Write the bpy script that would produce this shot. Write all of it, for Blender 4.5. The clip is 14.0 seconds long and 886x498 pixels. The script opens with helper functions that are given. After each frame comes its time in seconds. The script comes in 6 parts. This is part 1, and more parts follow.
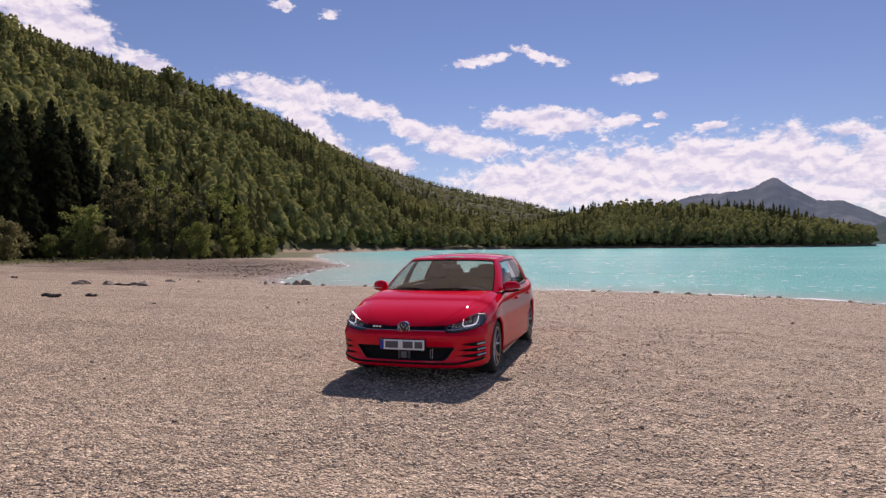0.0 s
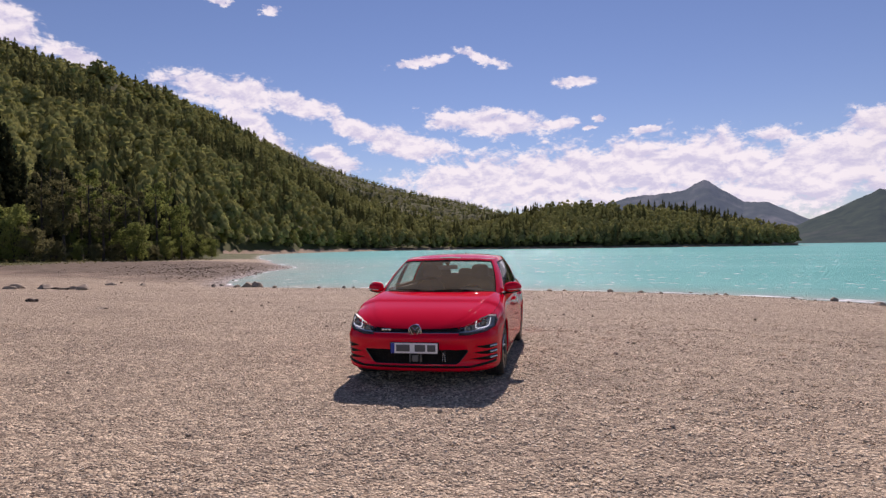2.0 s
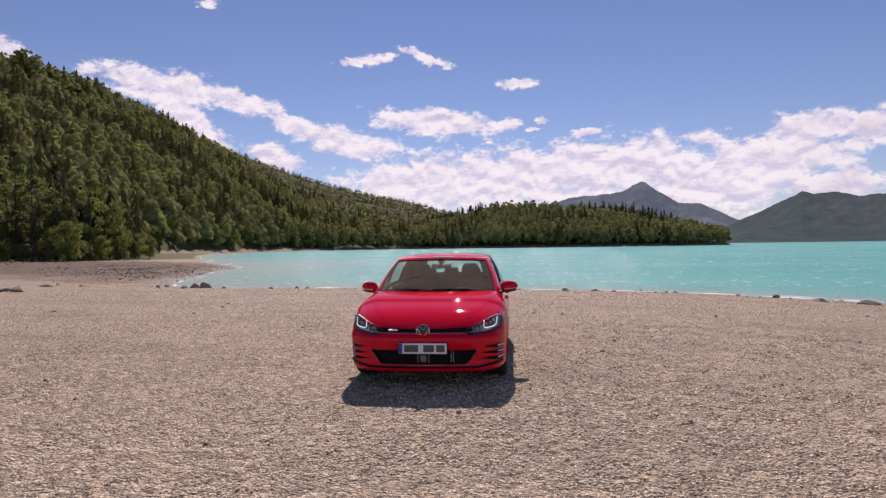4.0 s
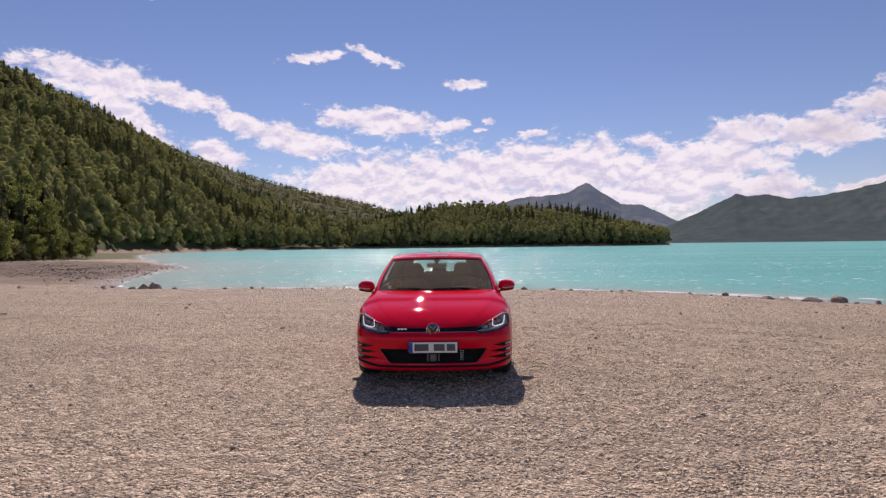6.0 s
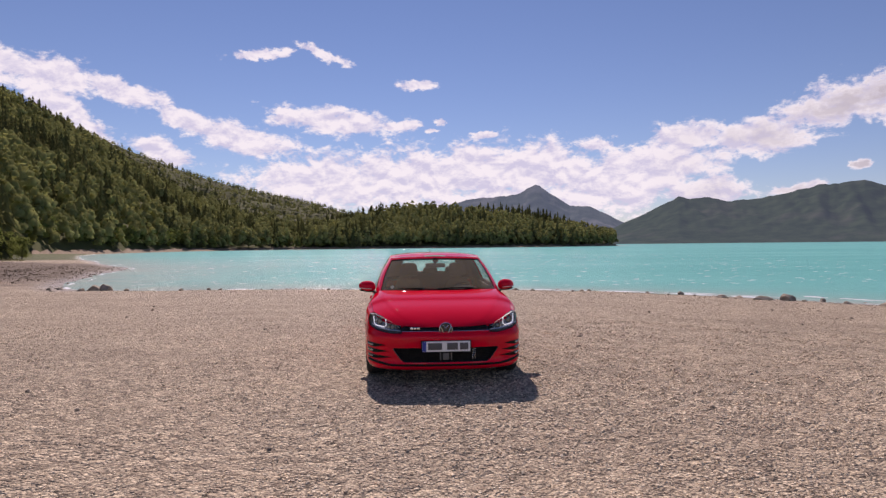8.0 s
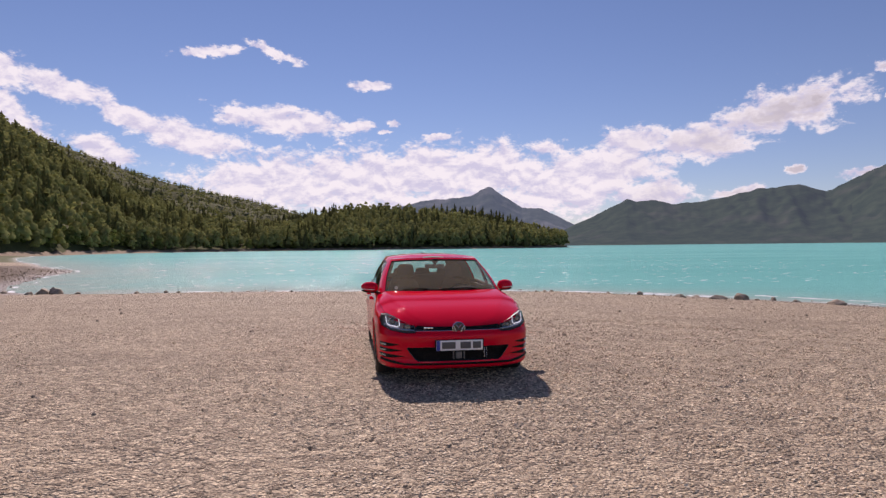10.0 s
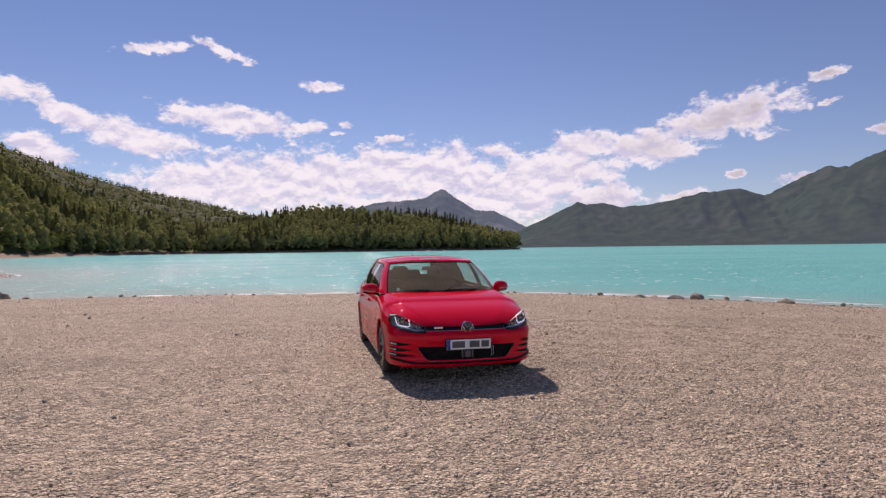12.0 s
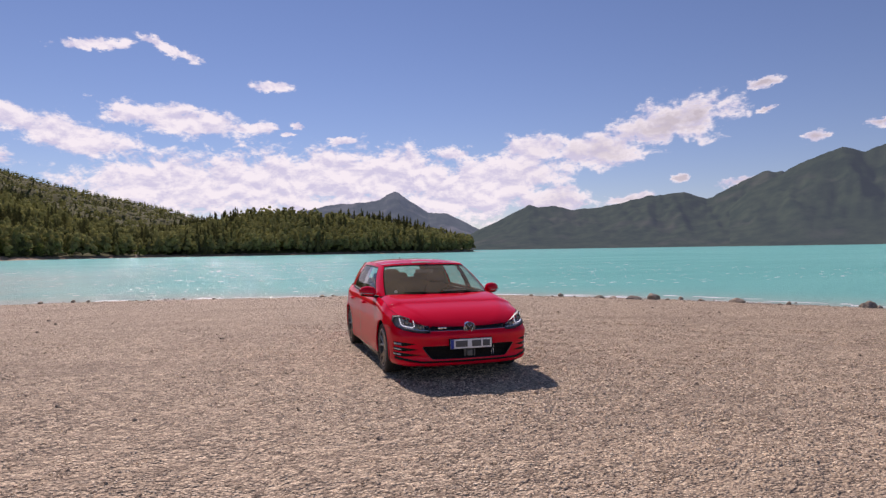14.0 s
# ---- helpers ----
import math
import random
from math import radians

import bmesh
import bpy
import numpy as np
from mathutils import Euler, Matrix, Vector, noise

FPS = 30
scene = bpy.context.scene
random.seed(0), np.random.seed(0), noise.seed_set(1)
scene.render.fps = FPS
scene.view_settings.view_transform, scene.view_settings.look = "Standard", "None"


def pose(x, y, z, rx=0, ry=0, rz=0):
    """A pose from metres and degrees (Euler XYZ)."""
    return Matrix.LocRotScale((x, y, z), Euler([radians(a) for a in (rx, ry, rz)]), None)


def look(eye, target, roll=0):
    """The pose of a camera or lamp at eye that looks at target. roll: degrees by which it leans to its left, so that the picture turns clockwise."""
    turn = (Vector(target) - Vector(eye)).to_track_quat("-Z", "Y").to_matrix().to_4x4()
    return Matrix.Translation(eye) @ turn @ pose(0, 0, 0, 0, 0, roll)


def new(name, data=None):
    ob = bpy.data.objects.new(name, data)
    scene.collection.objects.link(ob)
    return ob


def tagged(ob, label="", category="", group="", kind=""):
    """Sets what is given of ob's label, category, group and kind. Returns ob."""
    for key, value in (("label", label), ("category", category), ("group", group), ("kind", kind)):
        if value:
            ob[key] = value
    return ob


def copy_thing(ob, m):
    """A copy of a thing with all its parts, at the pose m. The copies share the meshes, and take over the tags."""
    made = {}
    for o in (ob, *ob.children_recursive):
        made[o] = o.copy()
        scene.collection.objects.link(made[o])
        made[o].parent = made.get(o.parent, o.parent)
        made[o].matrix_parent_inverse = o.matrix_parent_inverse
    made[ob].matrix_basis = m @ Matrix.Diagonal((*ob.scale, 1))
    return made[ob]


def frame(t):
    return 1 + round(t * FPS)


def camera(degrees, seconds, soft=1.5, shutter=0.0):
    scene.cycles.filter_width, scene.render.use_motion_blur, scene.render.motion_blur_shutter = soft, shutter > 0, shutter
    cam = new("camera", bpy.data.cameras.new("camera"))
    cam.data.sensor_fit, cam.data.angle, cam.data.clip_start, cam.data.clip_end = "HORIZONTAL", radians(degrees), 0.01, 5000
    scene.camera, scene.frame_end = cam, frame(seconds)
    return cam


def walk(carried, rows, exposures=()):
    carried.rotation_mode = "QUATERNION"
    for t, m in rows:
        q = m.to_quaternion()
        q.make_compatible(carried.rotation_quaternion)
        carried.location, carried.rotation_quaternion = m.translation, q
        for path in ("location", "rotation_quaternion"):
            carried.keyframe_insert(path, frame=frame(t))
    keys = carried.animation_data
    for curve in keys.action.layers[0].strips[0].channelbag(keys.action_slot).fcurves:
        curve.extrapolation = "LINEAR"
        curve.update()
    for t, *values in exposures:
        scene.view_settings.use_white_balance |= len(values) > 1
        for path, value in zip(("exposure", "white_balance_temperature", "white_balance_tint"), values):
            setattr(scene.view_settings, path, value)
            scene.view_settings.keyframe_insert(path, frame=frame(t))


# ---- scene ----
cam = camera(71.2, 14.0, soft=1.38)
PATH = [
    (0, (2.340, -8.704, 1.581), (-0.396, 0.914, 1.548), -0.47),
    (0.5, (2.134, -8.704, 1.583), (-0.386, 0.973, 1.554), -0.56),
    (1, (1.938, -8.704, 1.584), (-0.363, 1.027, 1.556), -0.62),
    (1.5, (1.749, -8.706, 1.586), (-0.329, 1.075, 1.556), -0.67),
    (2, (1.566, -8.709, 1.586), (-0.289, 1.117, 1.553), -0.70),
    (2.5, (1.389, -8.713, 1.587), (-0.243, 1.153, 1.549), -0.72),
    (3, (1.215, -8.718, 1.587), (-0.195, 1.182, 1.545), -0.73),
    (5.5, (0.376, -8.761, 1.586), (0.033, 1.233, 1.523), -0.66),
    (6, (0.211, -8.773, 1.585), (0.071, 1.226, 1.520), -0.64),
    (6.5, (0.045, -8.786, 1.585), (0.105, 1.214, 1.519), -0.62),
    (7, (-0.121, -8.800, 1.584), (0.136, 1.196, 1.519), -0.60),
    (7.5, (-0.287, -8.816, 1.584), (0.164, 1.173, 1.520), -0.59),
    (8, (-0.454, -8.834, 1.584), (0.189, 1.146, 1.522), -0.58),
    (10.5, (-1.291, -8.945, 1.588), (0.289, 0.929, 1.550), -0.61),
    (11, (-1.458, -8.974, 1.590), (0.308, 0.869, 1.559), -0.63),
    (11.5, (-1.624, -9.004, 1.593), (0.327, 0.804, 1.568), -0.66),
    (12, (-1.789, -9.037, 1.596), (0.347, 0.732, 1.579), -0.69),
    (12.5, (-1.953, -9.072, 1.600), (0.368, 0.655, 1.590), -0.73),
    (13, (-2.116, -9.111, 1.605), (0.389, 0.571, 1.603), -0.77),
    (13.5, (-2.276, -9.152, 1.610), (0.410, 0.481, 1.616), -0.81),
    (14, (-2.435, -9.196, 1.616), (0.432, 0.385, 1.630), -0.86),
]
walk(cam, [(t, look(eye, target, roll)) for t, eye, target, roll in PATH], [(0, -0.10, 6900, 30), (14, -0.10, 6900, 30)])


# ---- sky, clouds, sun ----
SUN_AZIMUTH, SUN_HEIGHT = -4.5, 40          # degrees, from +y to the right; above the horizon
HIGH_CLOUDS = [(-12.5, 16.6, 2.5, 0.4, 8), (-7.0, 16.9, 2.3, 0.4, -18), (1.6, 14.5, 1.8, 0.4, 0), (-6.2, 11.3, 5.8, 1.1, -4), (-0.5, 10.9, 2.4, 0.4, 0), (17.9, 8.7, 1.5, 0.4, 0), (7.6, 10.0, 1.0, 0.3, 0), (3.6, 11.2, 0.6, 0.3, -20), (2.9, 10.4, 1.1, 0.2, 0)]
HILL_CLOUDS = [(-29.6, 13.6, 5.0, 1.3, -6), (-23.8, 12.8, 3.7, 0.9, -12), (-27.0, 10.3, 4.0, 1.0, -38), (-18.4, 10.6, 2.8, 0.9, -22), (-14.1, 9.5, 4.5, 1.2, -8), (-20.5, 7.9, 2.7, 0.9, -18), (-48.2, 17.2, 5.7, 2.2, -25), (-41.0, 14.9, 2.6, 0.8, -25), (-30.4, 20.8, 1.0, 0.3, 0), (-26.1, 20.4, 0.8, 0.4, 0)]
CLOUD_BANK = [(-7.1, 5.7, 7.2, 2.5, 0), (0.2, 6.2, 6.3, 2.5, 0), (6.5, 6.6, 5.7, 2.5, 0), (12.1, 6.7, 6.5, 2.4, 0), (18.9, 5.4, 6.1, 2.4, 0), (22.6, 6.7, 5.4, 2.3, 6), (25.2, 9.1, 2.8, 1.0, 10), (26.9, 4.1, 3.7, 1.4, 0), (9.5, 4.1, 8.6, 1.1, 0), (33.5, 4.3, 2.0, 0.4, 8)]
EAST_CLOUDS = [(37.0, 10.6, 5.0, 1.7, 13), (31.0, 8.6, 4.0, 1.4, 8), (44.2, 13.1, 1.3, 0.4, 8), (44.5, 11.0, 0.7, 0.3, 15), (47.9, 8.5, 0.8, 0.4, 8), (52.1, 9.1, 1.0, 0.3, 8), (37.8, 5.9, 0.5, 0.3, 0), (42.4, 5.3, 1.7, 0.4, 8)]
# the sky outside the view: scattered fair-weather clouds all round
rnd = random.Random(5)
OTHER_CLOUDS = [(a + rnd.uniform(-6, 6), rnd.uniform(8, 30), rnd.uniform(3, 8), rnd.uniform(1, 2.5), rnd.uniform(-15, 15)) for a in range(-175, 180, 14) if abs(a) > 66]


class Nodes:
    """Short hand for node trees."""

    def __init__(self, tree):
        self.tree = tree

    def add(self, kind, inputs=(), **props):
        n = self.tree.nodes.new(kind)
        for k, v in props.items():
            setattr(n, k, v)
        for k, v in dict(inputs).items():
            if isinstance(v, bpy.types.NodeSocket):
                self.tree.links.new(v, n.inputs[k])
            elif v is not None:
                n.inputs[k].default_value = v
        return n

    def math(self, op, a, b=None, c=None, clamp=False):
        return self.add("ShaderNodeMath", {0: a, 1: b, 2: c}, operation=op, use_clamp=clamp).outputs[0]

    def vec(self, op, a, b=None):
        return self.add("ShaderNodeVectorMath", {0: a, 1: b}, operation=op).outputs[0]

    def mix(self, f, a, b):
        n = self.add("ShaderNodeMix", {0: f, 6: a, 7: b}, data_type="RGBA")
        return n.outputs[2]

    def range(self, v, a, b, c=0.0, d=1.0, smooth=False):
        n = self.add("ShaderNodeMapRange", {0: v, 1: a, 2: b, 3: c, 4: d}, interpolation_type="SMOOTHSTEP" if smooth else "LINEAR")
        return n.outputs[0]

    def noise(self, vector, scale, detail=4.0, rough=0.55, distort=0.0):
        return self.add("ShaderNodeTexNoise", {"Vector": vector, "Scale": scale, "Detail": detail, "Roughness": rough, "Distortion": distort}).outputs[0]


def make_sky():
    w = bpy.data.worlds.new("sky")
    scene.world = w
    w.use_nodes = True
    n = Nodes(w.node_tree)
    n.tree.nodes.clear()
    air = n.add("ShaderNodeTexSky", sky_type="NISHITA", sun_disc=False, sun_elevation=radians(SUN_HEIGHT), sun_rotation=radians(SUN_AZIMUTH), air_density=1.0, dust_density=0.0, ozone_density=3.0)
    d = n.add("ShaderNodeTexCoord").outputs["Generated"]
    xyz = n.add("ShaderNodeSeparateXYZ", {0: d}).outputs
    az = n.math("MULTIPLY", n.math("ARCTAN2", xyz[0], xyz[1]), 180 / math.pi)
    el = n.math("MULTIPLY", n.math("ARCSINE", xyz[2]), 180 / math.pi)
    p = n.add("ShaderNodeCombineXYZ", {0: az, 1: el}).outputs[0]
    # wispy distortion of the outlines
    wob = n.add("ShaderNodeTexNoise", {"Vector": p, "Scale": 0.35, "Detail": 5.0, "Roughness": 0.6}).outputs[1]
    q = n.vec("ADD", p, n.vec("MULTIPLY", n.vec("SUBTRACT", wob, (0.5, 0.5, 0.5)), (3.0, 1.5, 0.0)))
    wob2 = n.add("ShaderNodeTexNoise", {"Vector": n.vec("MULTIPLY", p, (0.7, 1.3, 0.0)), "Scale": 1.1, "Detail": 6.0, "Roughness": 0.65}).outputs[1]
    q2 = n.vec("ADD", p, n.vec("MULTIPLY", n.vec("SUBTRACT", wob2, (0.5, 0.5, 0.5)), (2.4, 1.0, 0.0)))
    best = None
    for a, e, ra, re, tilt in HIGH_CLOUDS + HILL_CLOUDS + CLOUD_BANK + EAST_CLOUDS + OTHER_CLOUDS:
        src = q if ra > 2.6 else q2
        m = n.add("ShaderNodeMapping", {0: src, 1: (a, e, 0), 2: (0, 0, radians(tilt)), 3: (ra * 1.15, re * 1.25, 1)}, vector_type="TEXTURE").outputs[0]
        r = n.add("ShaderNodeVectorMath", {0: m}, operation="LENGTH").outputs["Value"]
        best = r if best is None else n.math("SMOOTH_MIN", best, r, 0.25)
    stretch = n.vec("MULTIPLY", p, (0.75, 1.3, 0.0))
    fine = n.noise(stretch, 0.55, 9.0, 0.62, 0.3)
    body = n.math("SUBTRACT", 1.05, best)
    crisp = n.noise(n.vec("MULTIPLY", p, (0.8, 1.4, 0.0)), 2.3, 7.0, 0.62, 0.2)
    dens = n.math("ADD", body, n.math("ADD", n.math("MULTIPLY", n.math("SUBTRACT", fine, 0.5), 2.1), n.math("MULTIPLY", n.math("SUBTRACT", crisp, 0.5), 0.75)))
    mask = n.range(dens, -0.02, 0.44, smooth=True)
    # light on the clouds: bright rims, greyer hearts and undersides
    above = n.noise(n.vec("ADD", stretch, (0.1, 0.75, 0.0)), 0.55, 6.0, 0.6, 0.3)
    shade = n.range(n.math("SUBTRACT", fine, above), -0.12, 0.08)
    east = n.range(az, 22.0, 40.0)
    white = n.mix(shade, (0.66, 0.70, 0.86, 1), (0.96, 1.0, 1.02, 1))
    white = n.mix(n.math("MULTIPLY", east, n.range(dens, 0.3, 0.9)), white, (0.56, 0.56, 0.60, 1))
    tone = n.add("ShaderNodeMix", {0: 1.0, 6: air.outputs[0], 7: (0.94, 1.0, 1.15, 1)}, data_type="RGBA", blend_type="MULTIPLY").outputs[2]
    blue = n.add("ShaderNodeBackground", {0: tone, 1: SKY_STRENGTH})
    cloud = n.add("ShaderNodeBackground", {0: white, 1: CLOUD_STRENGTH})
    both = n.add("ShaderNodeMixShader", {0: n.math("MULTIPLY", mask, 0.95), 1: blue.outputs[0], 2: cloud.outputs[0]})
    n.add("ShaderNodeOutputWorld", {0: both.outputs[0]})


SKY_STRENGTH, CLOUD_STRENGTH = 0.073, 0.95
make_sky()
sun = new("sun", bpy.data.lights.new("sun", "SUN"))
sun.data.energy, sun.data.angle, sun.data.color = 5.0, radians(0.4), (1.0, 0.95, 0.88)
_a, _e = radians(SUN_AZIMUTH), radians(SUN_HEIGHT)
sun.matrix_world = look((60 * math.sin(_a) * math.cos(_e), 60 * math.cos(_a) * math.cos(_e), 60 * math.sin(_e)), (0, 0, 0))


# ---- materials ----
def material(name, base=(0.5, 0.5, 0.5), rough=0.5, metal=0.0, coat=0.0, spec=0.5, **more):
    m = bpy.data.materials.new(name)
    m.use_nodes = True
    b = m.node_tree.nodes["Principled BSDF"]
    b.inputs["Base Color"].default_value = (*base, 1)
    b.inputs["Roughness"].default_value = rough
    b.inputs["Metallic"].default_value = metal
    b.inputs["Coat Weight"].default_value = coat
    b.inputs["Coat Roughness"].default_value = 0.04
    b.inputs["Specular IOR Level"].default_value = spec
    for k, v in more.items():
        b.inputs[k.replace("_", " ")].default_value = v
    return m


def surface(m):
    return Nodes(m.node_tree), m.node_tree.nodes["Principled BSDF"], m.node_tree.nodes["Material Output"]


def join(n, socket, target):
    n.tree.links.new(socket, target)


def grained(m, low, high, scale, bump=0.0, dist=0.002, detail=5.0):
    """Two-scale variation of colour with a little relief."""
    n, b, _ = surface(m)
    pos = n.add("ShaderNodeTexCoord").outputs["Object"]
    f = n.math("ADD", n.math("MULTIPLY", n.noise(pos, scale, detail), 0.6), n.math("MULTIPLY", n.noise(pos, scale * 9, 3.0), 0.4))
    join(n, n.mix(n.range(f, 0.35, 0.65), (*low, 1), (*high, 1)), b.inputs["Base Color"])
    if bump:
        join(n, n.add("ShaderNodeBump", {"Strength": bump, "Distance": dist, "Height": f}).outputs[0], b.inputs["Normal"])
    return m


def paint(name, base, flake):
    """Car paint: a coloured base under clear lacquer, with a film of dust."""
    m = material(name, base, 0.5, 0.0, 0.8, 0.0, Coat_IOR=1.40)
    n, b, _ = surface(m)
    pos = n.add("ShaderNodeTexCoord").outputs["Object"]
    dust_veil = n.noise(pos, 3.0, 6.0, 0.6)
    join(n, n.mix(n.range(dust_veil, 0.35, 0.8, 0.0, 0.35), (*base, 1), (*flake, 1)), b.inputs["Base Color"])
    join(n, n.range(n.noise(pos, 7.0, 4.0), 0.3, 0.8, 0.008, 0.02), b.inputs["Coat Roughness"])
    return m


RED_PAINT = paint("red_paint", (0.76, 0.003, 0.022), (0.76, 0.007, 0.025))
GLOSS_BLACK = material("gloss_black", (0.012, 0.012, 0.013), 0.12, 0, 0.6)
BLACK_PLASTIC = grained(material("black_plastic", rough=0.6, spec=0.12), (0.010, 0.010, 0.010), (0.022, 0.021, 0.020), 30, 0.2)
MATT_BLACK = grained(material("matt_black", rough=1.0, spec=0.0), (0.010, 0.010, 0.010), (0.020, 0.019, 0.018), 30)
GREY_PLASTIC = grained(material("grey_plastic", rough=0.45), (0.13, 0.13, 0.125), (0.2, 0.19, 0.18), 20)
DASH = grained(material("dash", rough=0.55), (0.24, 0.215, 0.175), (0.30, 0.27, 0.225), 25, 0.3)
SEAT_CLOTH = grained(material("seat_cloth", rough=0.9), (0.085, 0.074, 0.058), (0.13, 0.112, 0.088), 60, 0.4)
HEADLINER = grained(material("headliner", rough=0.95), (0.16, 0.15, 0.13), (0.21, 0.20, 0.18), 40)
RUBBER = grained(material("rubber", rough=0.8), (0.018, 0.017, 0.016), (0.045, 0.04, 0.036), 9, 0.3)
ALLOY = grained(material("alloy", rough=0.28, metal=1.0), (0.32, 0.305, 0.285), (0.44, 0.425, 0.40), 12)
BRAKE = grained(material("brake", rough=0.4, metal=1.0), (0.18, 0.16, 0.15), (0.3, 0.28, 0.27), 30)
CHROME = material("chrome", (0.80, 0.80, 0.81), 0.08, 1.0)
LAMP_SILVER = material("lamp_silver", (0.62, 0.63, 0.65), 0.25, 0.8)
LAMP_DARK = grained(material("lamp_dark", rough=0.35, metal=0.3), (0.13, 0.13, 0.125), (0.28, 0.275, 0.26), 14)
LAMP_LENS = material("lamp_lens", (0.22, 0.215, 0.20), 0.08, 0.5, 1.0)
LAMP_GLOW = material("lamp_glow", (0.9, 0.92, 0.95), 0.3, Emission_Color=(0.9, 0.95, 1.0, 1), Emission_Strength=0.7)
RED_LENS = material("red_lens", (0.35, 0.01, 0.01), 0.1, 0, 1.0)
PLATE_WHITE = grained(material("plate_white", rough=0.45), (0.86, 0.85, 0.82), (0.91, 0.90, 0.87), 8)
PLATE_BLUE = material("plate_blue", (0.02, 0.05, 0.35), 0.4)
PLATE_INK = material("plate_ink", (0.10, 0.10, 0.10), 0.5)
RIM_DARK = grained(material("rim_dark", rough=0.4, metal=0.6), (0.03, 0.03, 0.03), (0.07, 0.068, 0.065), 14)


def glass(name, tint, clear, gloss=0.02, dust_veil=0.0):
    """Thin glass: it lets most light straight through, mirrors the sky at a slant and can carry a tan film in place of
    veiling reflections.
    """
    m = bpy.data.materials.new(name)
    m.use_nodes = True
    n = Nodes(m.node_tree)
    n.tree.nodes.clear()
    see = n.add("ShaderNodeBsdfTransparent", {0: (*tint, 1)})
    shine = n.add("ShaderNodeBsdfGlossy", {0: (1, 1, 1, 1), "Roughness": gloss})
    f = n.math("ADD", n.math("MULTIPLY", n.math("POWER", n.add("ShaderNodeLayerWeight", {"Blend": 0.5}).outputs["Facing"], 4.0), 0.45), clear, clamp=True)
    pane = n.add("ShaderNodeMixShader", {0: f, 1: see.outputs[0], 2: shine.outputs[0]})
    if dust_veil:
        # pale tan layer imitates the dashboard's reflection and a brighter cabin
        pos = n.add("ShaderNodeTexCoord").outputs["Object"]
        film = n.range(n.noise(pos, 2.5, 6.0, 0.65), 0.3, 0.7, dust_veil * 0.8, dust_veil * 1.2)
        both = n.add("ShaderNodeMixShader", {0: 0.5, 1: n.add("ShaderNodeBsdfDiffuse", {0: (0.74, 0.59, 0.34, 1)}).outputs[0], 2: n.add("ShaderNodeBsdfTranslucent", {0: (0.74, 0.59, 0.34, 1)}).outputs[0]})
        pane = n.add("ShaderNodeMixShader", {0: film, 1: pane.outputs[0], 2: both.outputs[0]})
    n.add("ShaderNodeOutputMaterial", {0: pane.outputs[0]})
    return m


VEILED_GLASS = glass("veiled_glass", (0.92, 0.93, 0.90), 0.015, 0.02, 0.28)
GLASS = glass("glass", (0.90, 0.93, 0.91), 0.02)
CLEAR_LENS = glass("clear_lens", (0.93, 0.94, 0.95), 0.01)


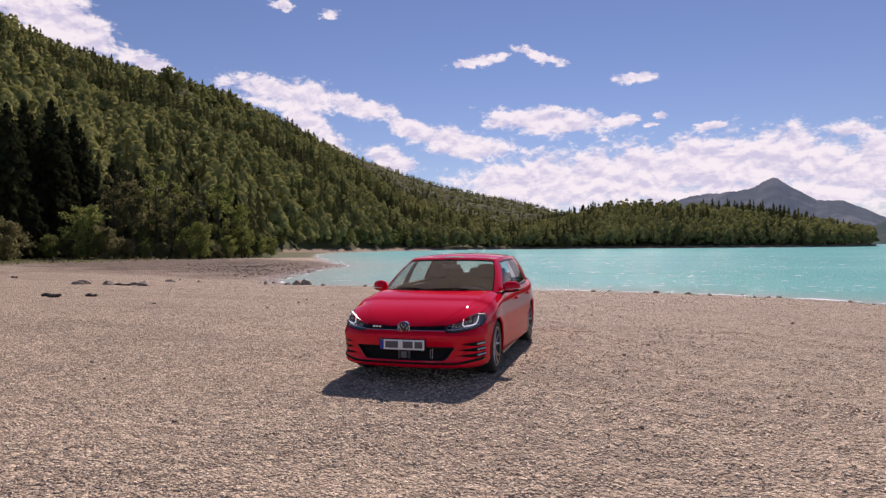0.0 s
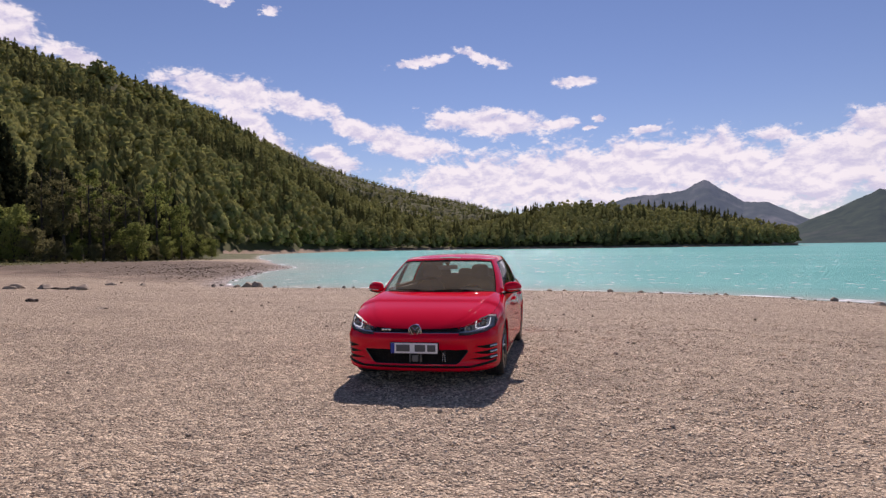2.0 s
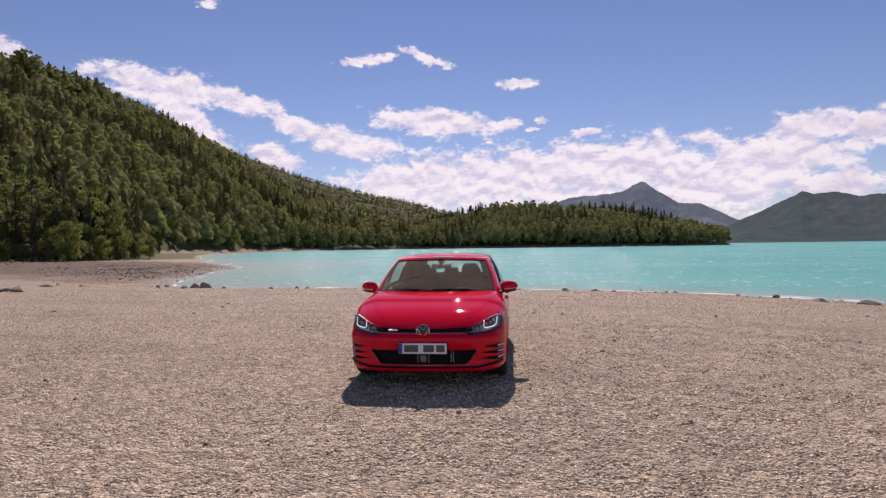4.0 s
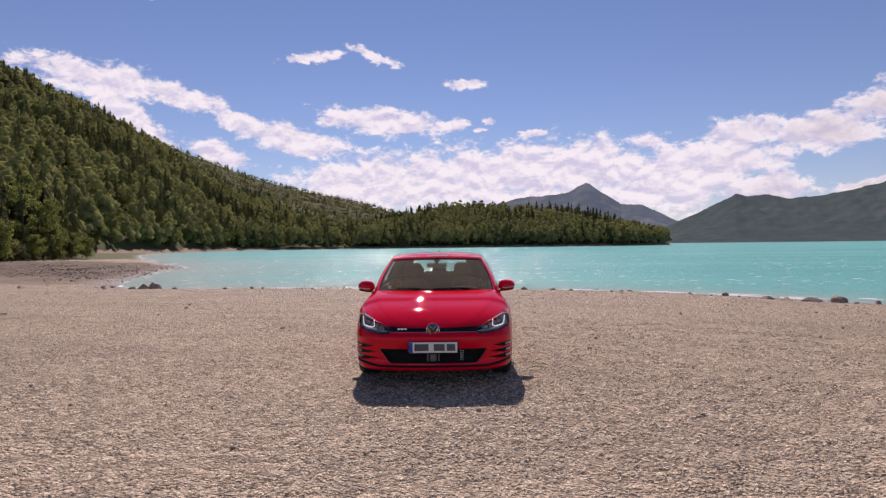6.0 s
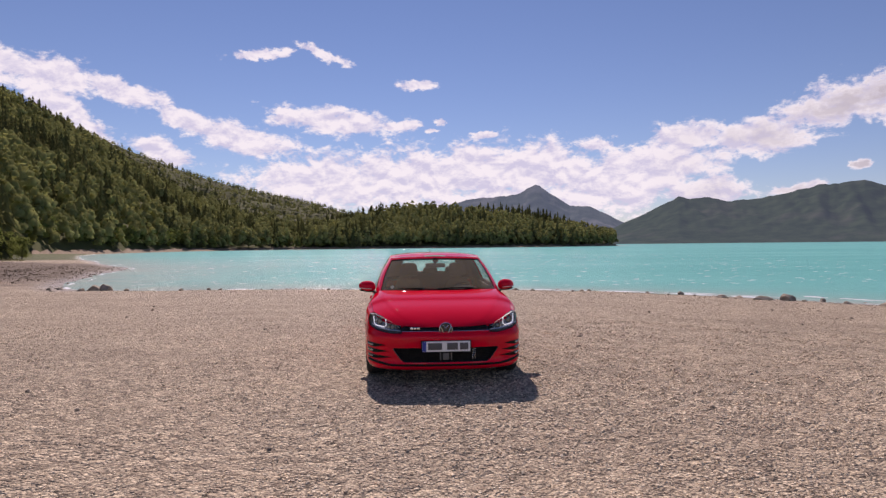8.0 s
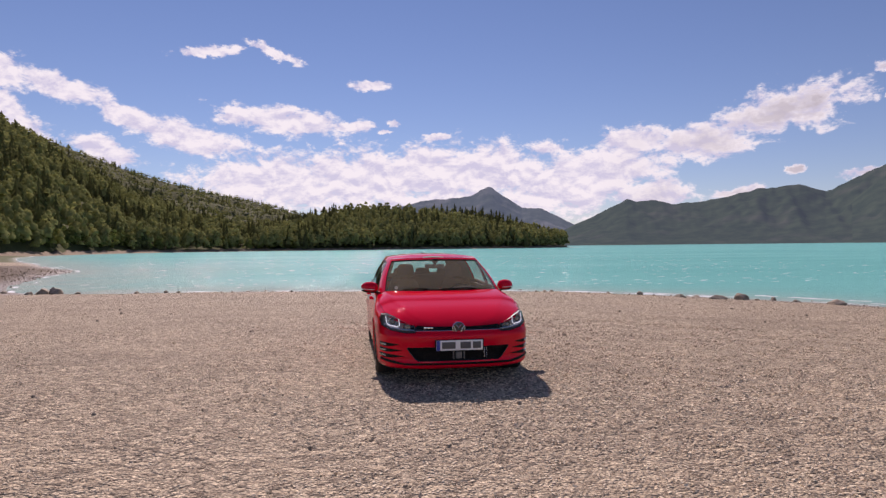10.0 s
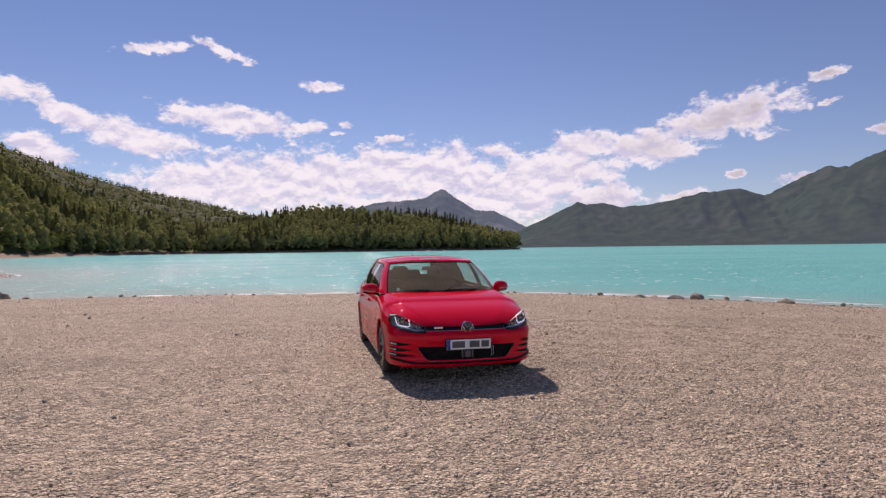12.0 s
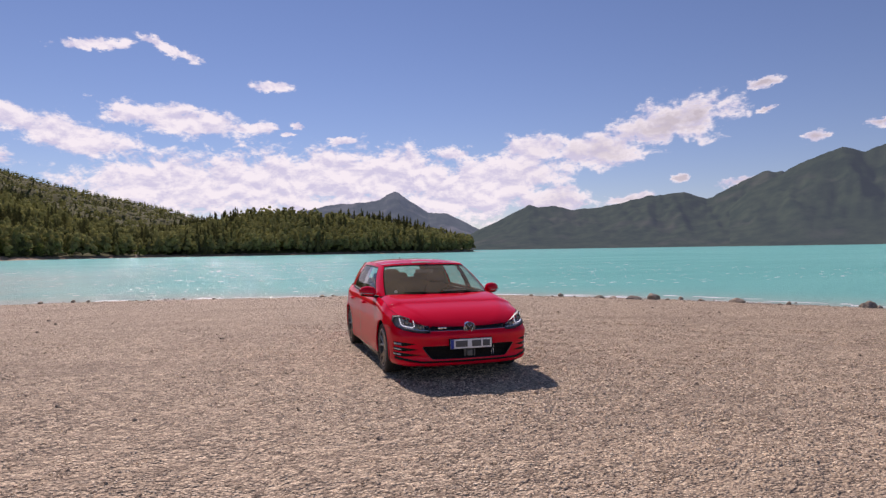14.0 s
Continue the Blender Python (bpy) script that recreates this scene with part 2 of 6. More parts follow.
def shore_material():
    """Gravel of mixed grey, beige and rosy stones, bare earth on the spit and grass under the trees."""
    m = material("gravel_ground", rough=0.85, spec=0.3)
    n, b, _ = surface(m)
    pos = n.add("ShaderNodeNewGeometry").outputs["Position"]
    flat = n.vec("MULTIPLY", pos, (1, 1, 0.3))
    cell = n.add("ShaderNodeTexVoronoi", {"Vector": flat, "Scale": 38.0, "Randomness": 1.0})
    big = n.add("ShaderNodeTexVoronoi", {"Vector": flat, "Scale": 13.0, "Randomness": 1.0})
    tone = n.add("ShaderNodeSeparateColor", {0: cell.outputs["Color"]}).outputs
    tone2 = n.add("ShaderNodeSeparateColor", {0: big.outputs["Color"]}).outputs
    f = n.math("ADD", n.math("MULTIPLY", tone[0], 0.6), n.math("MULTIPLY", tone2[1], 0.4))
    stone = n.mix(n.range(f, 0.15, 0.85), (0.165, 0.127, 0.086, 1), (0.84, 0.68, 0.475, 1))
    rosy = n.mix(n.range(tone[2], 0.6, 1.0, 0.0, 0.3), stone, (0.44, 0.31, 0.22, 1))
    patch = n.noise(pos, 0.35, 5.0, 0.6)
    fine = n.noise(pos, 2.2, 5.0, 0.65)
    worn = n.mix(n.range(patch, 0.40, 0.66, 0.0, 0.3), rosy, (0.62, 0.49, 0.335, 1))
    lumps = n.noise(pos, 7.0, 4.0, 0.7)
    worn = n.mix(n.range(lumps, 0.48, 0.66, 0.0, 0.42), worn, (0.19, 0.138, 0.088, 1))
    worn = n.mix(n.range(fine, 0.52, 0.75, 0.0, 0.4), worn, (0.24, 0.185, 0.13, 1))
    streak = n.noise(n.vec("MULTIPLY", pos, (0.16, 0.55, 0)), 1.0, 6.0, 0.65, 0.5)
    # shade in the gaps between stones, painted as darker cell edges
    chink_shade = n.range(cell.outputs["Distance"], 0.38, 0.62, 0.0, 0.36)
    worn = n.mix(chink_shade, worn, (0.10, 0.078, 0.056, 1))
    worn = n.mix(n.range(streak, 0.48, 0.68, 0.0, 0.5), worn, (0.21, 0.162, 0.115, 1))
    xyz = n.add("ShaderNodeSeparateXYZ", {0: pos}).outputs
    # wet stones along the water
    wet = n.range(n.math("ADD", xyz[2], n.math("MULTIPLY", n.math("SUBTRACT", fine, 0.5), 0.25)), -1.08, -0.90, 1.0, 0.0, True)
    worn = n.mix(n.math("MULTIPLY", wet, 0.6), worn, (0.11, 0.095, 0.08, 1))
    # brown earth on the spit
    spit = n.add("ShaderNodeVectorMath", {0: n.vec("MULTIPLY", n.vec("SUBTRACT", pos, (-44, 68, 0)), (1 / 26, 1 / 30, 0))}, operation="LENGTH").outputs["Value"]
    earth = n.range(n.math("ADD", spit, n.math("MULTIPLY", n.noise(pos, 0.12, 6.0, 0.65), 1.5)), 1.65, 2.05, 1.0, 0.0)
    worn = n.mix(n.math("MULTIPLY", earth, 0.95), worn, n.mix(n.range(n.noise(pos, 0.9, 6.0, 0.7), 0.35, 0.65), (0.07, 0.050, 0.033, 1), (0.22, 0.16, 0.108, 1)))
    # grass
    edge = n.math("ADD", n.math("ADD", xyz[0], n.math("MULTIPLY", xyz[1], 0.12)), n.math("MULTIPLY", n.noise(pos, 0.10, 5.0, 0.6), 22.0))
    grass = n.range(edge, -50.0, -44.0, 1.0, 0.0)
    green = n.mix(n.noise(pos, 1.3, 6.0, 0.7), (0.045, 0.055, 0.015, 1), (0.13, 0.14, 0.04, 1))
    join(n, n.mix(grass, worn, green), b.inputs["Base Color"])
    join(n, n.range(wet, 0.0, 1.0, 0.88, 0.45), b.inputs["Roughness"])
    height = n.math("ADD", n.math("MULTIPLY", cell.outputs["Distance"], -1.0), n.math("ADD", n.math("MULTIPLY", big.outputs["Distance"], -1.4), n.math("ADD", n.math("MULTIPLY", fine, 2.0), n.math("MULTIPLY", lumps, 2.5))))
    join(n, n.add("ShaderNodeBump", {"Strength": 1.0, "Distance": 0.024, "Height": height}).outputs[0], b.inputs["Normal"])
    return m


def stone_material(name, dark, light):
    m = material(name, rough=0.85, spec=0.3)
    n, b, _ = surface(m)
    r = n.add("ShaderNodeNewGeometry").outputs["Random Per Island"]
    pos = n.add("ShaderNodeNewGeometry").outputs["Position"]
    tint = n.mix(n.math("FRACT", n.math("MULTIPLY", r, 7.31)), n.mix(r, (*dark, 1), (*light, 1)), (0.58, 0.42, 0.29, 1))
    col = n.mix(n.math("GREATER_THAN", n.math("FRACT", n.math("MULTIPLY", r, 3.7)), 0.35), tint, n.mix(r, (*dark, 1), (*light, 1)))
    speck = n.noise(pos, 60, 4.0)
    join(n, n.mix(n.range(speck, 0.4, 0.7, 0.0, 0.3), col, (0.5, 0.45, 0.4, 1)), b.inputs["Base Color"])
    join(n, n.add("ShaderNodeBump", {"Strength": 0.5, "Distance": 0.004, "Height": speck}).outputs[0], b.inputs["Normal"])
    return m


GRAVEL_GROUND = shore_material()
GRAVEL = stone_material("gravel_stones", (0.36, 0.275, 0.185), (0.93, 0.775, 0.55))
ROCK = grained(material("rock", rough=0.9, spec=0.3), (0.22, 0.176, 0.128), (0.54, 0.45, 0.34), 2.5, 0.8, 0.05)
RUBBLE = grained(material("rubble", rough=0.95, spec=0.2), (0.17, 0.125, 0.085), (0.36, 0.27, 0.185), 1.5, 0.6, 0.03)
DRIFTWOOD = grained(material("driftwood", rough=0.9), (0.06, 0.045, 0.035), (0.17, 0.13, 0.10), 5, 0.8, 0.03)


def water_material():
    """Milky turquoise lake water with wind ripples, the bed showing in the shallows."""
    m = bpy.data.materials.new("lake_water")
    m.use_nodes = True
    n = Nodes(m.node_tree)
    n.tree.nodes.clear()
    pos = n.add("ShaderNodeNewGeometry").outputs["Position"]
    broad = n.noise(n.vec("MULTIPLY", pos, (0.012, 0.04, 0)), 1.0, 4.0, 0.6)
    deep = n.mix(n.range(broad, 0.3, 0.7), (0.125, 0.43, 0.40, 1), (0.19, 0.53, 0.49, 1))
    shallow = n.add("ShaderNodeAttribute", attribute_name="shallow").outputs["Fac"]
    bed = n.mix(n.noise(pos, 0.6, 5.0, 0.6), (0.33, 0.38, 0.33, 1), (0.50, 0.52, 0.45, 1))
    colour = n.mix(n.math("MULTIPLY", shallow, n.range(n.noise(pos, 0.25, 4.0), 0.2, 0.7, 0.6, 1.0)), deep, bed)
    long_ = n.noise(n.vec("MULTIPLY", pos, (0.9, 2.2, 0)), 1.0, 3.0, 0.6, 0.6)
    chop = n.noise(n.vec("MULTIPLY", pos, (3.2, 6.5, 0)), 1.0, 4.0, 0.6, 0.4)
    h = n.math("ADD", n.math("MULTIPLY", long_, 0.62), n.math("MULTIPLY", chop, 0.38))
    ripple = n.add("ShaderNodeBump", {"Strength": 0.7, "Distance": 0.5, "Height": h}).outputs[0]
    body = n.add("ShaderNodeBsdfDiffuse", {0: colour, "Normal": ripple})
    gloss = n.add("ShaderNodeBsdfGlossy", {0: (1, 1, 1, 1), "Roughness": 0.11, "Normal": ripple})
    f = n.math("ADD", n.math("MULTIPLY", n.math("POWER", n.add("ShaderNodeLayerWeight", {"Blend": 0.5, "Normal": ripple}).outputs["Facing"], 5.0), 0.34), 0.012)
    n.add("ShaderNodeOutputMaterial", {0: n.add("ShaderNodeMixShader", {0: f, 1: body.outputs[0], 2: gloss.outputs[0]}).outputs[0]})
    return m


WATER = water_material()
FOAM = grained(material("foam", rough=0.6), (0.62, 0.66, 0.66), (0.82, 0.84, 0.84), 3)


def leaf_material(name, dark, light, scale, through_=0.35):
    """Foliage that varies from clump to clump and from tree to tree, with light coming through."""
    m = bpy.data.materials.new(name)
    m.use_nodes = True
    n = Nodes(m.node_tree)
    n.tree.nodes.clear()
    geo = n.add("ShaderNodeNewGeometry")
    trees = n.noise(geo.outputs["Position"], scale, 2.0, 0.5)
    stands = n.noise(geo.outputs["Position"], scale * 0.12, 3.0, 0.6)
    f = n.math("ADD", n.math("MULTIPLY", n.range(trees, 0.35, 0.65), 0.62), n.math("ADD", n.math("MULTIPLY", geo.outputs["Random Per Island"], 0.06), n.math("MULTIPLY", n.range(stands, 0.35, 0.65), 0.25)))
    c = n.mix(f, (*dark, 1), (*light, 1))
    lit = n.add("ShaderNodeBsdfDiffuse", {0: c, 1: 0.5})
    glow = n.add("ShaderNodeBsdfTranslucent", {0: n.mix(0.1, c, (light[0] * 1.1, light[1] * 1.2, light[2] * 0.8, 1))})
    n.add("ShaderNodeOutputMaterial", {0: n.add("ShaderNodeMixShader", {0: through_, 1: lit.outputs[0], 2: glow.outputs[0]}).outputs[0]})
    return m


BROADLEAF = leaf_material("broadleaf", (0.18, 0.185, 0.070), (0.45, 0.445, 0.168), 0.09, 0.36)
CONIFER = leaf_material("conifer", (0.105, 0.110, 0.048), (0.215, 0.210, 0.088), 0.11, 0.45)
FRESH_LEAF = leaf_material("fresh_leaf", (0.15, 0.175, 0.055), (0.30, 0.335, 0.105), 0.12, 0.5)
OLIVE_LEAF = leaf_material("olive_leaf", (0.115, 0.115, 0.058), (0.24, 0.225, 0.11), 0.12, 0.55)
NEEDLE = leaf_material("needle", (0.028, 0.032, 0.017), (0.070, 0.075, 0.036), 0.3, 0.25)
BARK = grained(material("bark", rough=0.95), (0.035, 0.028, 0.022), (0.10, 0.085, 0.07), 3, 0.7, 0.03)
FOREST_FLOOR = grained(material("forest_floor", rough=1.0, spec=0.1), (0.055, 0.060, 0.024), (0.10, 0.105, 0.042), 0.05)


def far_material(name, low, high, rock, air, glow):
    """Far mountainside: woods and bare patches; the haze of a great depth of air is put in as a glow."""
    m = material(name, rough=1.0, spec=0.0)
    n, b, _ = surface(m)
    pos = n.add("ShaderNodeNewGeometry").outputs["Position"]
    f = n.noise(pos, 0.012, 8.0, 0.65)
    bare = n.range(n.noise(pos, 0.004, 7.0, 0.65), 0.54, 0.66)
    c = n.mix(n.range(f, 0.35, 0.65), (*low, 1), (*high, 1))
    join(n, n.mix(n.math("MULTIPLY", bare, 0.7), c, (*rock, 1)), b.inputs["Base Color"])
    # an even bluish emission lightens the slope in place of air haze
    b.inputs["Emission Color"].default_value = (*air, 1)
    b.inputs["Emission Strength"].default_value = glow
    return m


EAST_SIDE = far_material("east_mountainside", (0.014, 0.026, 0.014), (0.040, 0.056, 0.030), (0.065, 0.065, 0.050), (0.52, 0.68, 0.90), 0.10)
# the peak's blue is distance haze, added by a stronger emission
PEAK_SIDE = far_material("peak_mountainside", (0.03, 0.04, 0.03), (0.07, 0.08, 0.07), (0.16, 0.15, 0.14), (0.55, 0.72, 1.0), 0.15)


# ---- tools ----
def thing(name, label, category, group="", at=(0, 0, 0), kind=""):
    """An empty at a thing's base that parents its parts."""
    ob = new(name)
    ob.location = at
    ob.empty_display_size = 0.1
    return tagged(ob, label, category, group, kind)


def mesh_of(bm, name, material, smooth=True, sharp=40):
    bmesh.ops.recalc_face_normals(bm, faces=bm.faces) if sharp == 41 else None
    me = bpy.data.meshes.new(name)
    for f in bm.faces:
        f.smooth = smooth
    bm.to_mesh(me)
    bm.free()
    me.materials.append(material)
    if smooth:
        me.set_sharp_from_angle(angle=radians(sharp))
    return me


def part(name, bm, material, parent, label="", smooth=True, sharp=40):
    """Links a bmesh as one mesh object under a thing or a part."""
    ob = new(name, mesh_of(bm, name, material, smooth, sharp))
    ob.parent = parent
    if label:
        ob["label"] = label
    return ob


def fast_mesh(name, verts, faces, material, smooth=False):
    """A mesh from numpy arrays: verts (n, 3) and faces (m, k), k 3 or 4."""
    me = bpy.data.meshes.new(name)
    k = faces.shape[1]
    me.vertices.add(len(verts))
    me.vertices.foreach_set("co", np.ascontiguousarray(verts, dtype=np.float32).ravel())
    me.loops.add(faces.size)
    me.loops.foreach_set("vertex_index", np.ascontiguousarray(faces, dtype=np.int32).ravel())
    me.polygons.add(len(faces))
    me.polygons.foreach_set("loop_start", np.arange(0, faces.size, k, dtype=np.int32))
    me.update(calc_edges=True)
    me.polygons.foreach_set("use_smooth", np.full(len(faces), smooth))
    me.materials.append(material)
    return me


def round_like(ob, coords, normals, reach):
    """Gives a panel cut out of a shell the shell's own smooth shading."""
    me = ob.data
    co = np.empty(len(me.vertices) * 3, np.float32)
    me.vertices.foreach_get("co", co)
    co = co.reshape(-1, 3)
    out = np.empty_like(co)
    for k in range(0, len(co), 400):
        d = ((co[k: k + 400, None, :] - coords[None]) ** 2).sum(2)
        i = np.argpartition(d, 24, axis=1)[:, :24]
        near = np.take_along_axis(d, i, 1)
        w = np.exp(-(near - near.min(1, keepdims=True)) / (2 * reach**2))
        v = (normals[i] * w[..., None]).sum(1)
        out[k: k + 400] = v / np.linalg.norm(v, axis=1, keepdims=True)
    me.normals_split_custom_set_from_vertices(out.tolist())


def curve_at(keys, t):
    """Piecewise-linear interpolation of (position, value) pairs."""
    ks = sorted(keys)
    return float(np.interp(t, [k[0] for k in ks], [k[1] for k in ks]))


def soft_curve(keys, t):
    """A smooth curve through (position, value) pairs."""
    ks = sorted(keys)
    if t <= ks[0][0]:
        return ks[0][1]
    for i in range(len(ks) - 1):
        if t <= ks[i + 1][0]:
            (x0, y0), (x1, y1) = ks[i], ks[i + 1]
            m0 = (y1 - ks[i - 1][1]) / (x1 - ks[i - 1][0]) if i else (y1 - y0) / (x1 - x0)
            m1 = (ks[i + 2][1] - y0) / (ks[i + 2][0] - x0) if i + 2 < len(ks) else (y1 - y0) / (x1 - x0)
            h, s = x1 - x0, (t - x0) / (x1 - x0)
            return (2 * s**3 - 3 * s**2 + 1) * y0 + (s**3 - 2 * s**2 + s) * h * m0 + (3 * s**2 - 2 * s**3) * y1 + (s**3 - s**2) * h * m1
    return ks[-1][1]


def through_keys(keys, steps):
    """Points of a Catmull-Rom curve through the keys, steps to a span."""
    ks = [Vector(k) for k in keys]
    out = []
    for i in range(len(ks) - 1):
        a = ks[i - 1] if i else ks[i] * 2 - ks[i + 1]
        b, c = ks[i], ks[i + 1]
        d = ks[i + 2] if i + 2 < len(ks) else c * 2 - b
        for j in range(steps):
            s = j / steps
            out.append(0.5 * (2 * b + (c - a) * s + (2 * a - 5 * b + 4 * c - d) * s**2 + (3 * b - a - 3 * c + d) * s**3))
    return out + [ks[-1].copy()]


def lattice(bm, rows, closed=False):
    """Faces over rows of points. Returns the faces as [row][column]."""
    vs = [[bm.verts.new(p) for p in r] for r in rows]
    out = []
    for i in range(len(vs) - 1):
        n = len(vs[i])
        out.append([bm.faces.new((vs[i][j], vs[i][(j + 1) % n], vs[i + 1][(j + 1) % n], vs[i + 1][j])) for j in range(n if closed else n - 1)])
    return out


def turned(bm, profile, steps=32, axis="x", centre=(0, 0, 0)):
    """A solid of revolution: profile pairs (along the axis, radius)."""
    rows = []
    for a, r in profile:
        ring = []
        for k in range(steps):
            c, s = r * math.cos(2 * math.pi * k / steps), r * math.sin(2 * math.pi * k / steps)
            p = {"x": (a, c, s), "y": (c, a, s), "z": (c, s, a)}[axis]
            ring.append(Vector(p) + Vector(centre))
        rows.append(ring)
    lattice(bm, rows, True)
    return bm


def block(bm, lo, hi, bevel=0.0, m=None):
    """A box with rounded edges."""
    c = bmesh.ops.create_cube(bm, size=1)["verts"]
    for v in c:
        v.co = Vector([(lo[i] + hi[i]) / 2 + v.co[i] * (hi[i] - lo[i]) for i in range(3)])
    if bevel:
        es = list({e for v in c for e in v.link_edges})
        c = list({v for f in bmesh.ops.bevel(bm, geom=es, offset=bevel, segments=2, profile=0.5, affect="EDGES")["faces"] for v in f.verts} | {v for v in c if v.is_valid})
    if m is not None:
        bmesh.ops.transform(bm, matrix=m, verts=[v for v in c if v.is_valid])
    return bm


def tube(bm, pts, radius, steps=8, flat=1.0):
    """A round bar along points; radius a number or one to each point."""
    pts = [Vector(p) for p in pts]
    rows = []
    for i, p in enumerate(pts):
        d = (pts[min(i + 1, len(pts) - 1)] - pts[max(i - 1, 0)]).normalized()
        a = d.orthogonal().normalized() if abs(d.z) > 0.9 else d.cross(Vector((0, 0, 1))).normalized()
        b = d.cross(a)
        r = radius[i] if isinstance(radius, (list, tuple)) else radius
        rows.append([p + (a * math.cos(2 * math.pi * k / steps) + b * math.sin(2 * math.pi * k / steps) * flat) * r for k in range(steps)])
    lattice(bm, rows, True)
    for r, rev in ((rows[0], True), (rows[-1], False)):
        vs = [bm.verts.new(p) for p in r]
        bm.faces.new(vs[::-1] if rev else vs)
    return bm


def inside(p, poly):
    hit = False
    for i in range(len(poly)):
        (x0, y0), (x1, y1) = poly[i - 1], poly[i]
        if (y0 > p[1]) != (y1 > p[1]) and p[0] < (x1 - x0) * (p[1] - y0) / (y1 - y0) + x0:
            hit = not hit
    return hit


def lifted(faces):
    """A bmesh of its own from some faces of another."""
    out, seen = bmesh.new(), {}
    for f in faces:
        vs = []
        for v in f.verts:
            if v not in seen:
                seen[v] = out.verts.new(v.co)
            vs.append(seen[v])
        out.faces.new(vs)
    return out


def carve(bm, poly, i, j, where):
    """Cuts a shape, given in the axes i and j, out of a shell and returns what it held."""
    k = 3 - i - j
    for n in range(len(poly)):
        a, b = poly[n - 1], poly[n]
        if (a[0] - b[0]) ** 2 + (a[1] - b[1]) ** 2 < 1e-9:
            continue
        lo, hi = [min(a[q], b[q]) - 1e-4 for q in (0, 1)], [max(a[q], b[q]) + 1e-4 for q in (0, 1)]
        fs = []
        for f in bm.faces:
            us, ws = [v.co[i] for v in f.verts], [v.co[j] for v in f.verts]
            if max(us) >= lo[0] and min(us) <= hi[0] and max(ws) >= lo[1] and min(ws) <= hi[1] and where(f.calc_center_median()):
                fs.append(f)
        if not fs:
            continue
        geom = list({v for f in fs for v in f.verts}) + list({e for f in fs for e in f.edges}) + fs
        co, no = Vector((0, 0, 0)), Vector((0, 0, 0))
        co[i], co[j] = a
        no[i], no[j] = b[1] - a[1], a[0] - b[0]
        bmesh.ops.bisect_plane(bm, geom=geom, plane_co=co, plane_no=no.normalized(), dist=1e-5)
    held = []
    for f in bm.faces:
        c = f.calc_center_median()
        if where(c) and inside((c[i], c[j]), poly):
            held.append(f)
    out = lifted(held)
    bmesh.ops.delete(bm, geom=held, context="FACES")
    return out


def pushed(bm, off):
    bmesh.ops.translate(bm, verts=bm.verts, vec=off)
    return bm


def grown(poly, d):
    """A polygon with its edges moved outwards by d (inwards below 0)."""
    area = sum(poly[i - 1][0] * poly[i][1] - poly[i][0] * poly[i - 1][1] for i in range(len(poly)))
    s = 1 if area > 0 else -1
    out = []
    n = len(poly)
    for i in range(n):
        p, q, r = (Vector(poly[k % n]) for k in (i - 1, i, i + 1))
        e, f = (q - p).normalized(), (r - q).normalized()
        ne, nf = Vector((e.y, -e.x)) * s, Vector((f.y, -f.x)) * s
        m = ne + nf
        m = m / max(m.length_squared, 0.5) * 2
        out.append(tuple(q + m * d))
    return out


# ---- the land ----
WATER_Z = -1.1
SHORE = [(420, -330), (150, -120), (60, -40), (33, -5), (26, 5), (22.7, 10.7), (19.6, 15.2), (16.3, 20.0), (11.6, 24.6), (5.8, 27.6), (-2, 29.4), (-9, 30.8), (-15, 31.2), (-20.5, 31.6), (-24, 35.5), (-27.5, 44), (-32, 58), (-35.5, 73), (-39, 80), (-47, 92), (-62, 120), (-83, 156), (-118, 226), (-160, 330), (-172, 420), (-160, 500), (-120, 535), (-44, 556), (24, 572), (99, 584), (180, 612), (243, 660), (268, 735), (240, 800)]
LAKE = SHORE + [(100, 880), (-100, 1000), (-250, 1500), (-300, 2700), (900, 2500), (2000, 1750), (2700, 900), (2700, -330)]
RISE = [(-400, -14), (-100, -8), (-20, -3), (-5, -1.75), (0, WATER_Z), (3, -0.90), (8, -0.66), (16, -0.33), (24, -0.06), (28, 0.04), (34, 0.13), (40, 0.20), (80, 0.38), (150, 0.9), (500, 3.0)]


def inland(x, y):
    """Signed distance to the waterline, positive on land; numpy arrays."""
    d = np.full(x.shape, 1e9)
    odd = np.zeros(x.shape, bool)
    for i in range(len(LAKE)):
        (x0, y0), (x1, y1) = LAKE[i - 1], LAKE[i]
        dx, dy = x1 - x0, y1 - y0
        t = np.clip(((x - x0) * dx + (y - y0) * dy) / (dx * dx + dy * dy), 0, 1)
        d = np.minimum(d, np.hypot(x - x0 - t * dx, y - y0 - t * dy))
        cross = (y0 > y) != (y1 > y)
        if dy:
            odd ^= cross & (x < dx * (y - y0) / dy + x0)
    return np.where(odd, -d, d)


def waves(x, y, seed, size):
    """Smooth pseudo-random relief between about -1 and 1; numpy arrays."""
    r = np.random.RandomState(seed)
    out = np.zeros(x.shape)
    for _ in range(9):
        a, k, ph = r.uniform(0, 2 * np.pi), r.uniform(0.7, 1.6) * 2 * np.pi / size, r.uniform(0, 6.28)
        out += np.sin((x * np.cos(a) + y * np.sin(a)) * k + ph)
    return out / 4


